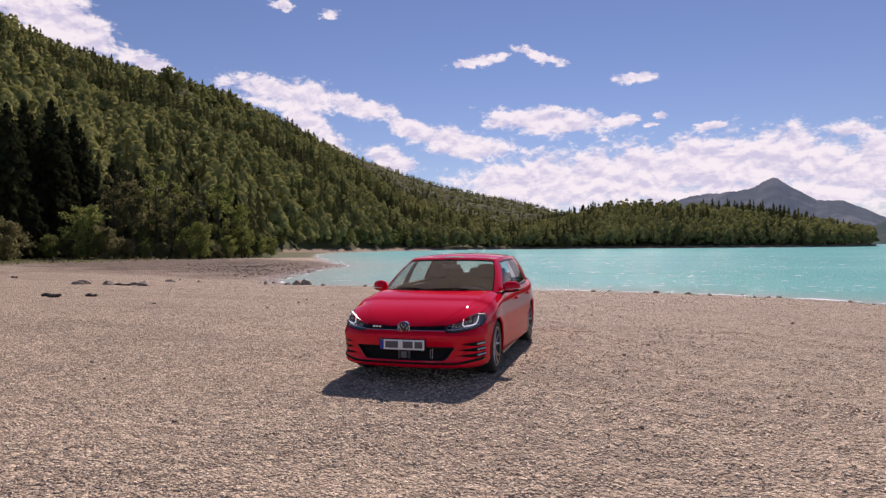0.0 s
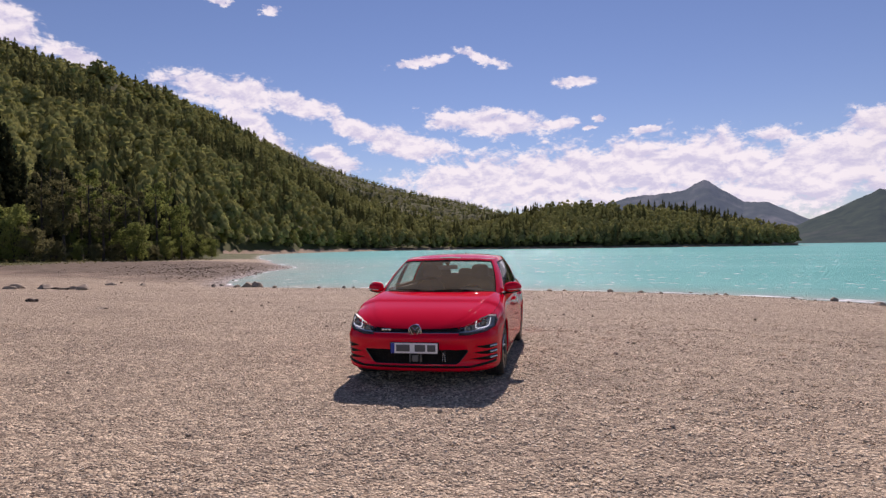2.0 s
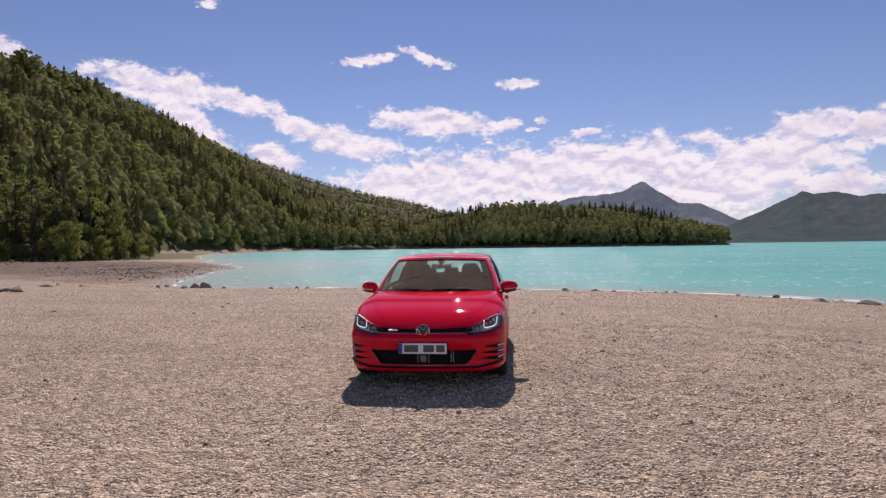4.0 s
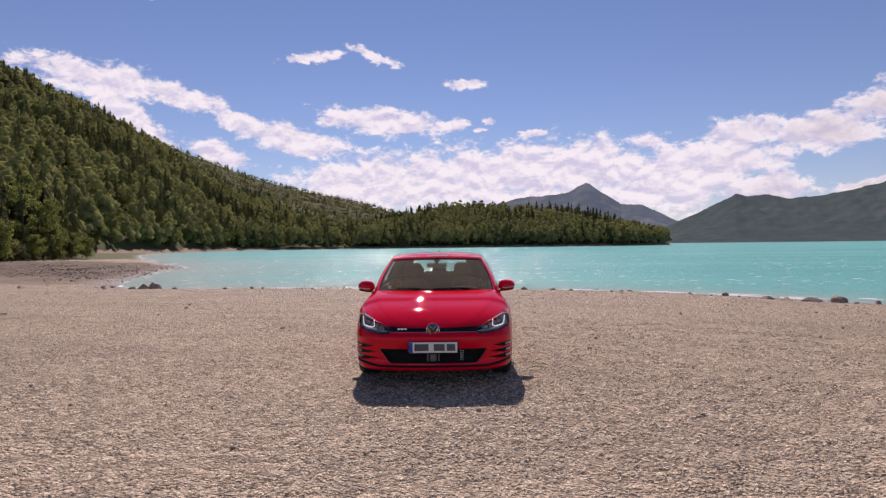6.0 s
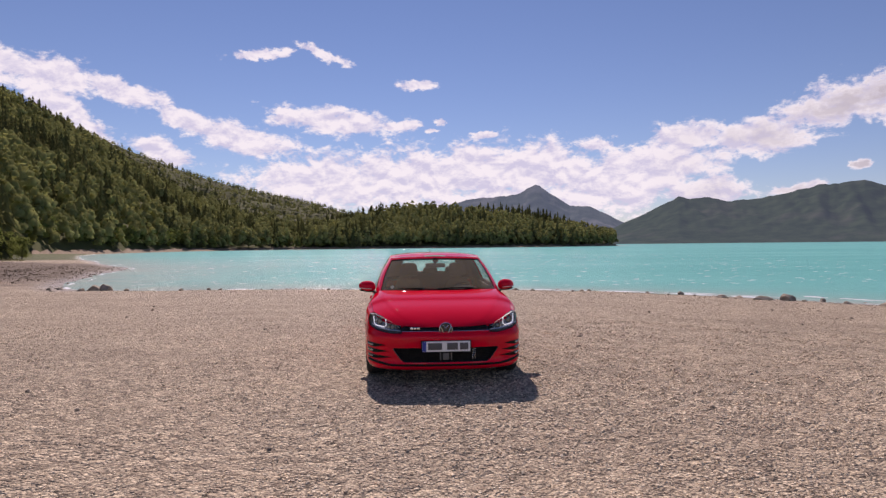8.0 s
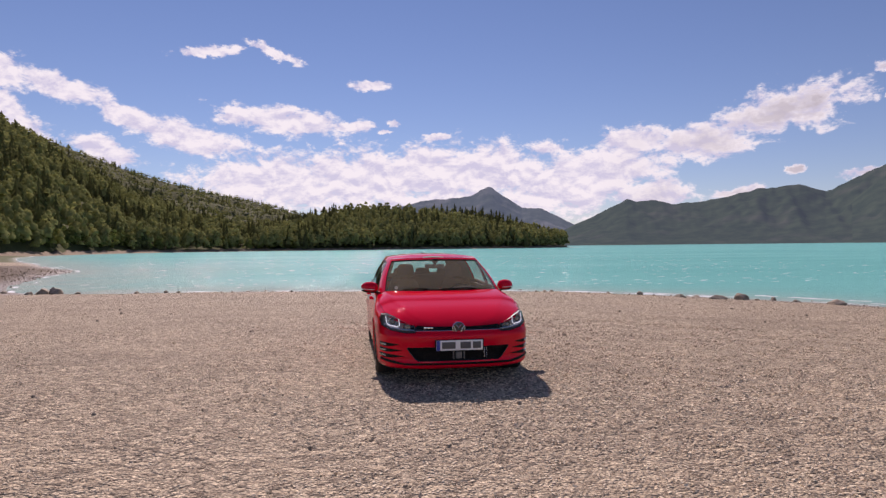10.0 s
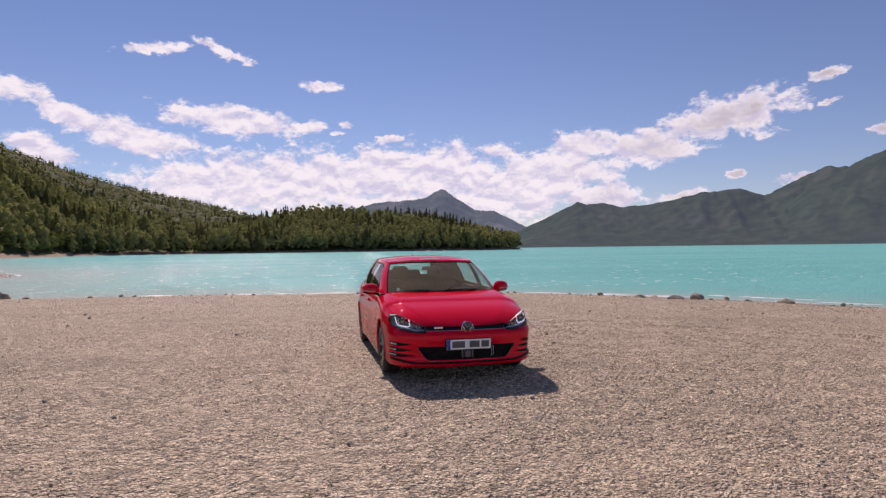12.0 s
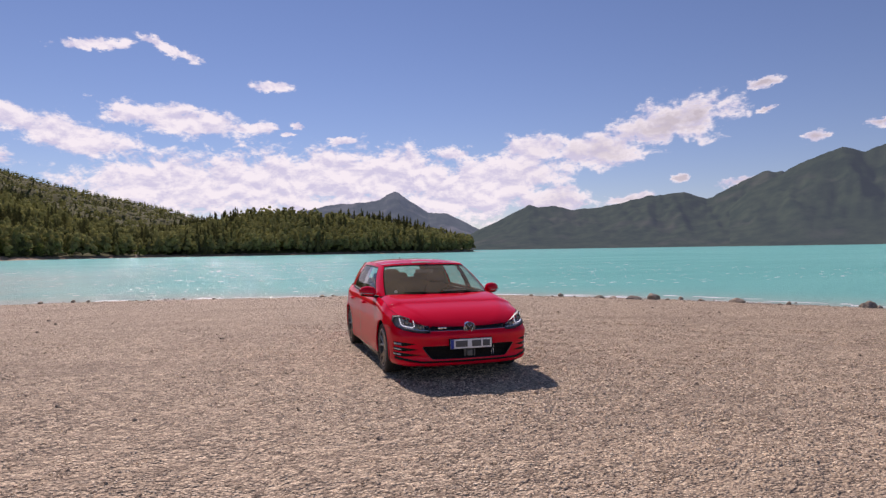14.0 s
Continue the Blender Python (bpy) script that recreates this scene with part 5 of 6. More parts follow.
        part("lower_trim", bm, LAMP_SILVER, base, "silver strip under the lamp")
        bm = bmesh.new()
        tube(bm, [(s * x, nose_at(x, z) + 0.018, z) for x, z in ((0.50, 0.648), (0.58, 0.682), (0.66, 0.715))], 0.005, 6)
        part("upper_trim", bm, LAMP_SILVER, base)
        lens = part("lamp_lens", draped(poly, 0.001, 26, 14), CLEAR_LENS, base, "clear lamp cover")
        lens.visible_shadow = False


def mirrors(car):
    for s in (-1, 1):
        rows = []
        prof = [(0.0, 0.020), (0.06, 0.056), (0.16, 0.074), (0.38, 0.084), (0.62, 0.079), (0.82, 0.062), (0.94, 0.040), (0.985, 0.022), (1.0, 0.005)]
        for u, r in prof:
            x, zc = 0.83 + 0.228 * u, 0.985 + 0.014 * u
            yc = -0.555 + 0.07 * u * u
            ring = []
            for k in range(20):
                a = 2 * math.pi * k / 20
                c, sn = math.cos(a), math.sin(a)
                flat = 0.62 if sn < 0 else 1.0
                ring.append(Vector((s * x, yc + r * 1.15 * (abs(c) ** 0.8) * (1 if c > 0 else -1) * (0.6 if c > 0 else 1), zc + r * sn * flat)))
            rows.append(ring)
        bm = bmesh.new()
        lattice(bm, rows, True)
        bmesh.ops.recalc_face_normals(bm, faces=bm.faces)
        top = part("door_mirror", bm, RED_PAINT, car, "red door mirror housing")
        bm = bmesh.new()
        tube(bm, [(s * (0.83 + 0.240 * u), -0.56 + 0.07 * u * u, 0.930 + 0.02 * u + 0.01 * u**4) for u in np.linspace(0.05, 0.92, 9)], [0.016, 0.03, 0.034, 0.036, 0.036, 0.035, 0.032, 0.026, 0.01], 10, 0.45)
        part("mirror_underside", bm, BLACK_PLASTIC, top, "black mirror underside")
        bm = bmesh.new()
        tube(bm, [(s * 0.79, -0.50, 0.905), (s * 0.84, -0.53, 0.918), (s * 0.90, -0.545, 0.945)], [0.03, 0.024, 0.026], 10, 0.6)
        part("mirror_foot", bm, BLACK_PLASTIC, top)
        bm = bmesh.new()
        tube(bm, [(s * (0.88 + 0.17 * u), -0.647 + 0.080 * u * u, 0.972 + 0.01 * u) for u in np.linspace(0, 1, 7)], 0.006, 6)
        part("indicator_strip", bm, LAMP_SILVER, top)
        bm = bmesh.new()
        block(bm, (s * 0.95 - 0.09, -0.508, 0.94), (s * 0.95 + 0.09, -0.502, 1.04), 0.002)
        part("mirror_glass", bm, CHROME, top)


def seat_mesh(w, d, h, lean):
    """Upholstered backrest with side bolsters."""
    bm = bmesh.new()
    rows = []
    for i in range(9):
        v = i / 8
        row = []
        half_w = w / 2 * (1 - 0.22 * v**3)
        for k in range(24):
            a = 2 * math.pi * k / 24
            c, s = math.cos(a), math.sin(a)
            x = half_w * math.copysign(abs(c) ** 0.45, c)
            y = d / 2 * math.copysign(abs(s) ** 0.6, s) - 0.03 * (abs(c) ** 4) * (s < 0)
            r = 1 if 0 < i < 8 else 0.7
            row.append(Vector((x * r, y * r + lean * v, h * v)))
        rows.append(row)
    lattice(bm, rows, True)
    for r in (rows[0][::-1], rows[-1]):
        bm.faces.new([bm.verts.new(p) for p in r])
    return bm


def cabin(car):
    for s in (-1, 1):
        x = 0.37 * s
        bm = seat_mesh(0.45, 0.14, 0.54, 0.20)
        pushed(bm, Vector((x, 0.30, 0.50)))
        seat = part("front_seat", bm, SEAT_CLOTH, car, "dark cloth front seat")
        bm = bmesh.new()
        block(bm, (x - 0.25, -0.22, 0.36), (x + 0.25, 0.34, 0.54), 0.06)
        part("seat_cushion", bm, SEAT_CLOTH, seat)
        bm = seat_mesh(0.27, 0.11, 0.20, 0.03)
        pushed(bm, Vector((x, 0.505, 1.075)))
        part("headrest", bm, SEAT_CLOTH, seat)
        for d in (-0.06, 0.06):
            bm = bmesh.new()
            tube(bm, [(x + d, 0.50, 1.02), (x + d, 0.51, 1.10)], 0.007, 6)
            part("headrest_rod", bm, BLACK_PLASTIC, seat)
        # door card
        bm = bmesh.new()
        block(bm, (0.80, -0.72, 0.25), (0.85, 1.3, 0.948), 0.012, Matrix.Diagonal((s, 1, 1, 1)))
        bmesh.ops.recalc_face_normals(bm, faces=bm.faces)
        part("door_card", bm, BLACK_PLASTIC, car)
    bm = seat_mesh(1.25, 0.15, 0.58, 0.24)
    pushed(bm, Vector((0, 1.22, 0.50)))
    rear = part("rear_bench", bm, SEAT_CLOTH, car, "dark rear bench")
    for x in (-0.37, 0, 0.37):
        bm = seat_mesh(0.25, 0.10, 0.13, 0.02)
        pushed(bm, Vector((x, 1.46, 1.055)))
        part("rear_headrest", bm, SEAT_CLOTH, rear)
    bm = bmesh.new()
    block(bm, (-0.62, 0.75, 0.34), (0.62, 1.28, 0.52), 0.06)
    part("rear_cushion", bm, SEAT_CLOTH, rear)
    # dashboard with a hood over the instruments
    bm = bmesh.new()
    rows = []
    for y, z in ((-0.97, 0.925), (-0.80, 0.945), (-0.62, 0.952), (-0.48, 0.94), (-0.42, 0.90), (-0.40, 0.72), (-0.46, 0.55)):
        row = []
        for x in np.linspace(-0.76, 0.76, 31):
            hump = 0.055 * math.exp(-((x - 0.37) / 0.18) ** 4) * math.exp(-((y + 0.52) / 0.16) ** 2)
            row.append(Vector((float(x) * (0.86 if y < -0.9 else 1), y + (0.12 * abs(x) if y < -0.6 else 0), z + hump)))
        rows.append(row)
    lattice(bm, rows)
    part("dashboard", bm, DASH, car, "dark grey soft dashboard")
    bm = bmesh.new()
    m = Matrix.Translation((0.37, -0.22, 0.84)) @ Matrix.Rotation(radians(-64), 4, "X")
    pts = [m @ Vector((0.185 * math.cos(a), 0.185 * math.sin(a), 0)) for a in np.linspace(0, 2 * math.pi, 33)]
    tube(bm, pts, 0.016, 8)
    wheel_ = part("steering_wheel", bm, BLACK_PLASTIC, car)
    bm = bmesh.new()
    tube(bm, [m @ Vector((-0.18, 0, 0)), m @ Vector((0, -0.02, -0.02)), m @ Vector((0.18, 0, 0))], [0.012, 0.055, 0.012], 8, 0.5)
    part("steering_hub", bm, BLACK_PLASTIC, wheel_)
    # inside mirror and sensor pod
    bm = bmesh.new()
    block(bm, (-0.14, -0.17, 1.228), (0.14, -0.135, 1.288), 0.014)
    im = part("inside_mirror", bm, GREY_PLASTIC, car)
    bm = bmesh.new()
    block(bm, (-0.13, -0.132, 1.233), (0.13, -0.128, 1.283), 0.001)
    part("inside_mirror_glass", bm, CHROME, im)
    bm = bmesh.new()
    tube(bm, [(0, -0.26, 1.345), (0, -0.22, 1.335), (0, -0.16, 1.285)], [0.05, 0.045, 0.015], 10, 0.5)
    part("sensor_pod", bm, BLACK_PLASTIC, im)
    # floor, headliner, parcel shelf
    bm = bmesh.new()
    block(bm, (-0.8, -0.9, 0.22), (0.8, 1.95, 0.26), 0.0)
    part("cabin_floor", bm, BLACK_PLASTIC, car)
    bm = bmesh.new()
    rows = []
    for y, z, w in ((-0.03, 1.35, 0.54), (0.2, 1.375, 0.58), (0.8, 1.375, 0.58), (1.4, 1.365, 0.55), (1.80, 1.335, 0.5)):
        rows.append([Vector((w * t, y, z + 0.035 * (1 - t * t))) for t in np.linspace(-1, 1, 11)])
    lattice(bm, rows)
    part("headliner", bm, HEADLINER, car)
    bm = bmesh.new()
    block(bm, (-0.66, 1.50, 0.955), (0.66, 1.90, 0.975), 0.004)
    part("parcel_shelf", bm, BLACK_PLASTIC, car)
    # black seals under the side windows
    for s in (-1, 1):
        bm = bmesh.new()
        tube(bm, [(s * x, y, z + 0.004) for x, y, z in ((0.80, -0.70, 0.932), (0.848, -0.30, 0.945), (0.866, 0.28, 0.955), (0.873, 0.85, 0.97), (0.853, 1.22, 0.985))], 0.017, 8)
        part("window_seal", bm, BLACK_PLASTIC, car, "black seal under the side windows")
    # small round sticker low on the windscreen
    bm = bmesh.new()
    bmesh.ops.create_circle(bm, cap_ends=True, segments=20, radius=0.024, matrix=pose(-0.60, -0.835, 1.004, 55, 0, -12))
    part("sticker", bm, PLATE_WHITE, car, "small round pale sticker", smooth=False)


def wheel(car, s, y):
    R, rim = 0.322, 0.236
    bm = bmesh.new()
    x0 = 0.675 if y < 0 else 0.70
    prof = [(x0 + 0.012, rim - 0.004), (x0 + 0.004, rim + 0.03), (x0, rim + 0.055), (x0 + 0.012, R - 0.012), (x0 + 0.035, R - 0.001)]
    for k, x in enumerate((0.075, 0.082, 0.112, 0.119, 0.15, 0.157)):
        prof += [(x0 + x - 0.002, R), (x0 + x, R - 0.007 if k % 2 == 0 else R), (x0 + x + 0.002, R - 0.007 if k % 2 == 0 else R)]
    prof += [(x0 + 0.19, R - 0.001), (x0 + 0.213, R - 0.012), (x0 + 0.225, rim + 0.055), (x0 + 0.221, rim + 0.03), (x0 + 0.213, rim - 0.004)]
    turned(bm, [(s * a, r) for a, r in prof], 48, "x", (0, y, R))
    bmesh.ops.recalc_face_normals(bm, faces=bm.faces)
    t = part("wheel", bm, RUBBER, car, "alloy wheel with twin spokes and a low tyre")
    bm = bmesh.new()
    turned(bm, [(s * a, r) for a, r in ((x0 + 0.02, rim - 0.002), (x0 + 0.05, rim - 0.02), (x0 + 0.18, rim - 0.02), (x0 + 0.205, rim - 0.012), (x0 + 0.217, rim + 0.004), (x0 + 0.221, rim + 0.002), (x0 + 0.221, rim - 0.004))], 48, "x", (0, y, R))
    r_ = part("rim", bm, RIM_DARK, t)
    bm = bmesh.new()
    turned(bm, [(s * a, r) for a, r in ((x0 + 0.206, rim - 0.010), (x0 + 0.219, rim + 0.003), (x0 + 0.2225, rim + 0.001), (x0 + 0.221, rim - 0.010))], 48, "x", (0, y, R))
    part("rim_edge", bm, ALLOY, r_)
    for k in range(5):
        for d in (-1, 1):
            a = 2 * math.pi * k / 5 + 0.3
            bm = bmesh.new()
            pts = []
            for q in (0.045, 0.10, 0.16, rim - 0.008):
                ang = a + d * (0.10 + 0.20 * (q / rim))
                pts.append((s * (x0 + 0.205 - 0.02 * (1 - (q / rim) ** 2)), y + q * math.cos(ang), R + q * math.sin(ang)))
            tube(bm, pts, [0.020, 0.016, 0.015, 0.018], 6)
            part("spoke", bm, ALLOY, r_)
    bm = bmesh.new()
    turned(bm, [(s * a, r) for a, r in ((x0 + 0.14, 0.075), (x0 + 0.188, 0.07), (x0 + 0.196, 0.055), (x0 + 0.198, 0.03), (x0 + 0.20, 0.0))], 28, "x", (0, y, R))
    part("hub_cap", bm, ALLOY, r_)
    bm = bmesh.new()
    turned(bm, [(s * a, r) for a, r in ((x0 + 0.10, 0.05), (x0 + 0.10, 0.165), (x0 + 0.125, 0.165), (x0 + 0.125, 0.05))], 36, "x", (0, y, R))
    part("brake_disc", bm, BRAKE, t)


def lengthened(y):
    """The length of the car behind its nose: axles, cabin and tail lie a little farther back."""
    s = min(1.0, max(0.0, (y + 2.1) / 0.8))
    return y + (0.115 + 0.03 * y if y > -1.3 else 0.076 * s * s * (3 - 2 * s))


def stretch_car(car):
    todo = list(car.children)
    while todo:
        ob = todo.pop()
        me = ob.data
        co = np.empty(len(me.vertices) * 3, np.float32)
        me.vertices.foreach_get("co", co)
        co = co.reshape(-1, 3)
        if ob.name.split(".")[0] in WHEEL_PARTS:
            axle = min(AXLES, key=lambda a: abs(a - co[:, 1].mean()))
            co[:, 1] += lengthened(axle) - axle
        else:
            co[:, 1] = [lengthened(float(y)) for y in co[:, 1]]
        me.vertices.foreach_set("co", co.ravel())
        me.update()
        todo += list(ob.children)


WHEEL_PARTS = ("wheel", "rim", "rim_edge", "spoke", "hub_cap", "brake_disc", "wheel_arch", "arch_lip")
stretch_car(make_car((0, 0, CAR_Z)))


# ---- trees on the left shore ----
def leaf_quads(r, centre, spread, count, size, droop=0.0):
    """Small leaf sprays round a point: vertices of quads."""
    v = []
    for _ in range(count):
        d = r.normal(size=3)
        d /= np.linalg.norm(d)
        p = centre + d * spread * r.uniform(0.3, 1.0) ** 0.6
        nrm = d * 0.6 + r.normal(size=3)
        nrm /= np.linalg.norm(nrm)
        u = np.cross(nrm, [0.1, 0.2, 1])
        u /= np.linalg.norm(u)
        w = np.cross(nrm, u)
        w = w + np.array([0, 0, -droop])
        s = size * r.uniform(0.55, 1.3)
        v += [p + u * s, p + w * s * 0.9, p - u * s, p - w * s * 0.9]
    return v


def broadleaf_tree(name, label, seed, material_, height=10.0, width=5.0, low=0.12, stems=1, sprays=95):
    """A tapered trunk or several stems, limbs, and a crown of leaf sprays with gaps."""
    r = np.random.RandomState(seed)
    tree = thing(name, label, "tree", "trees on the shore")
    wood, leaves = bmesh.new(), []
    for k in range(stems):
        a = 2 * np.pi * k / stems + r.uniform(0, 1)
        lean = 0.0 if stems == 1 else 0.16
        top = np.array([lean * height * np.cos(a), lean * height * np.sin(a), height * r.uniform(0.82, 0.95)])
        pts = [Vector((top[0] * t**1.4 + r.normal() * 0.06, top[1] * t**1.4 + r.normal() * 0.06, top[2] * t - 0.15 * (t == 0))) for t in np.linspace(0, 1, 7)]
        rad = 0.016 * height / math.sqrt(stems)
        tube(wood, pts, [rad * (1 - 0.85 * t) for t in np.linspace(0, 1, 7)], 7)
        limbs = 15 if stems == 1 else 8
        for m in range(limbs):
            t = low + (0.97 - low) * (m + r.uniform(0, 1)) / limbs
            at = pts[0].lerp(pts[-1], t)
            at = Vector((top[0] * t**1.4, top[1] * t**1.4, top[2] * t))
            ang = r.uniform(0, 2 * np.pi)
            full = width / 2 * (math.sin(math.pi * min(1, (t - low) / (1 - low) * 0.82 + 0.16)) ** 0.7) * r.uniform(0.55, 1.15)
            end = at + Vector((math.cos(ang) * full, math.sin(ang) * full, full * r.uniform(0.15, 0.6)))
            mid = at.lerp(end, 0.5) + Vector((0, 0, -0.08 * full))
            tube(wood, [at, mid, end], [rad * 0.38 * (1.1 - t), rad * 0.25 * (1.1 - t), 0.012], 5)
            for q in (0.45, 0.75, 1.0):
                c = np.array(at.lerp(end, q)) + r.normal(size=3) * 0.15
                leaves += leaf_quads(r, c, 0.30 + 0.30 * full * 0.55, int(sprays * r.uniform(0.38, 0.75)), 0.115)
    part("trunk", wood, BARK, tree, "brown tapering trunk with limbs")
    lv = np.array(leaves)
    crown = new("crown", fast_mesh("crown", lv, np.arange(len(lv)).reshape(-1, 4), material_))
    crown.parent = tree
    return tree


def spruce_tree(name, label, seed, height=22.0, width=8.0):
    """A spruce: straight trunk, whorls of drooping boughs hung with needle sprays."""
    r = np.random.RandomState(seed)
    tree = thing(name, label, "tree", "trees on the shore")
    wood, leaves = bmesh.new(), []
    tube(wood, [(0, 0, -0.2), (0.05, 0, height * 0.5), (0, 0.03, height)], [0.02 * height * 0.5, 0.006 * height, 0.02], 8)
    z = height * 0.07
    while z < height * 0.99:
        t = z / height
        reach = width / 2 * (1 - t) ** 0.8 * r.uniform(0.75, 1.1) + 0.12
        for k in range(r.randint(6, 9)):
            a = r.uniform(0, 2 * np.pi)
            L = reach * r.uniform(0.6, 1.15)
            end = np.array([math.cos(a) * L, math.sin(a) * L, z - L * r.uniform(0.12, 0.4)])
            base = np.array([0, 0, z + 0.1 * L])
            if L > 1.2:
                tube(wood, [base, end], [0.03, 0.008], 4)
            n = max(2, int(L * 3.2))
            for m in range(n):
                q = (m + 0.6) / n
                c = base + (end - base) * q + np.array([0, 0, 0.08 * L * math.sin(math.pi * q)])
                leaves += leaf_quads(r, c, 0.20 + 0.18 * q, 4, 0.22 + 0.12 * (1 - t), 0.5)
        z += height * r.uniform(0.024, 0.036)
    part("trunk", wood, BARK, tree, "straight grey-brown trunk")
    lv = np.array(leaves)
    crown = new("crown", fast_mesh("crown", lv, np.arange(len(lv)).reshape(-1, 4), NEEDLE))
    crown.parent = tree
    return tree


def stand_at(ob, bearing, dist, high, built, turn):
    x, y = EYE[0] + dist * math.sin(radians(bearing)), EYE[1] + dist * math.cos(radians(bearing))
    z = float(ground_z(np.array([x]), np.array([y]))[0])
    s = high / built
    return Matrix.Translation((x, y, z)) @ Matrix.Rotation(turn, 4, "Z") @ Matrix.Diagonal((s, s, s, 1))


def plant_shore():
    r = random.Random(11)
    kinds = {
        "s": (spruce_tree("spruce_tree", "tall dark spruce at the edge of the shore", 1, 22.0, 10.0), 22.0),
        "t": (spruce_tree("spruce_tree", "slender dark spruce among lighter trees", 2, 22.0, 4.6), 22.0),
        "b": (broadleaf_tree("broadleaf_tree", "bright green young broadleaf tree on the shore", 3, FRESH_LEAF, 12, 3.5, 0.16), 12.0),
        "c": (broadleaf_tree("broadleaf_tree", "slim olive-green broadleaf tree with bare stem", 4, OLIVE_LEAF, 13, 3.2, 0.26), 13.0),
        "w": (broadleaf_tree("willow_bush", "rounded yellow-green willow bush with many stems", 5, FRESH_LEAF, 7, 5.0, 0.04, 5, 80), 7.0),
        "o": (broadleaf_tree("willow_bush", "dull olive bush at the edge of the gravel", 6, OLIVE_LEAF, 6, 5.0, 0.04, 5, 80), 6.0),
    }
    rows = {
        "s": [(-56, 118, 24), (-54, 128, 25), (-52.3, 124, 24), (-50.6, 136, 26), (-48.7, 131, 25), (-46.8, 130, 25.5), (-45.2, 134, 23), (-43.2, 138, 20), (-53, 108, 15), (-51.4, 126, 29), (-49.2, 129, 28), (-47.4, 127, 28), (-45.9, 133, 27), (-53.4, 121, 29), (-50.2, 118, 25), (-41.4, 145, 19), (-47.8, 142, 24), (-49.6, 122, 20)],
        "t": [(-37.6, 138, 14), (-35.6, 133, 13.5), (-34.5, 140, 13), (-33.6, 146, 14), (-42.2, 124, 15), (-44.2, 121, 16)],
        "b": [(-39.8, 118, 17.0), (-34.9, 124, 16.0), (-33.9, 131, 15.5), (-38.4, 122, 15.5), (-32.8, 139, 13), (-41.0, 116, 12.5), (-35.8, 126, 14.5), (-33.0, 128, 11), (-37.4, 125, 14)],
        "c": [(-43.0, 113, 15.5), (-41.6, 112, 16), (-38.8, 113, 14.5), (-37.2, 116, 14), (-36.2, 119, 13.5), (-52, 100, 12), (-40.4, 121, 16), (-42.4, 117, 17), (-44.0, 118, 14)],
        "w": [(-44.8, 106, 8.5), (-36.4, 112, 6.5), (-40.6, 108, 3.0), (-34.2, 122, 4.5), (-32.9, 131, 7), (-31.7, 142, 5.5), (-30.7, 160, 5), (-47.5, 112, 4)],
        "o": [(-50.3, 97, 5.5), (-53, 92, 7), (-43.6, 104, 5.0), (-39.4, 109, 2.8), (-38.0, 111, 2.6), (-35.6, 116, 3.2), (-55, 95, 8), (-46, 114, 4.5), (-42, 106, 3.2)],
    }
    for k, (ob, built) in kinds.items():
        for n, (a, d, h) in enumerate(rows[k]):
            m = stand_at(ob, a, d, h, built, r.uniform(0, 6.28))
            if n == 0:
                ob.matrix_basis = m
            else:
                copy_thing(ob, m @ Matrix.Diagonal((1 / ob.scale.x, 1 / ob.scale.y, 1 / ob.scale.z, 1)))


plant_shore()

# undergrowth and bushes along the water's edge, too many to count
_r = np.random.RandomState(31)


def fringe(name, label, keys, lo, hi, count, tall, material_, s0, s1):
    a = _r.uniform(lo, hi, count)
    x, y, z = hill_point(HILLS[keys], a, _r.uniform(s0, s1, count))
    planted(name, label, CROWNS, np.column_stack([x, y, np.maximum(z, -0.4) - 0.4, _r.uniform(*tall, count)]), material_, (0.9, 1.5))


fringe("shore_bushes", "light green bushes along the foot of the hill", "wooded_hill", -31, -5, 150, (5, 13), FRESH_LEAF, 0.02, 0.06)
fringe("headland_bushes", "light green bushes along the headland's foot", "wooded_headland", -8, 19, 170, (5, 13), BROADLEAF, 0.03, 0.12)
_a, _d = _r.uniform(-58, -31, 260), _r.uniform(140, 230, 260)
_x, _y = EYE[0] + _d * np.sin(np.radians(_a)), EYE[1] + _d * np.cos(np.radians(_a))
planted("wood_edge", "dark young trees behind the shore", SPRUCES, np.column_stack([_x, _y, ground_z(_x, _y) - 0.3, _r.uniform(8, 19, 260)]), CONIFER, (0.9, 1.3))
_a, _d = _r.uniform(-58, -30, 240), _r.uniform(112, 165, 240)
_x, _y = EYE[0] + _d * np.sin(np.radians(_a)), EYE[1] + _d * np.cos(np.radians(_a))
_ok = inland(_x, _y) > 18
planted("undergrowth", "low green undergrowth between the trees", CROWNS, np.column_stack([_x, _y, ground_z(_x, _y) - 0.4, _r.uniform(1.5, 4.5, 240)])[_ok], OLIVE_LEAF, (1.0, 1.8))


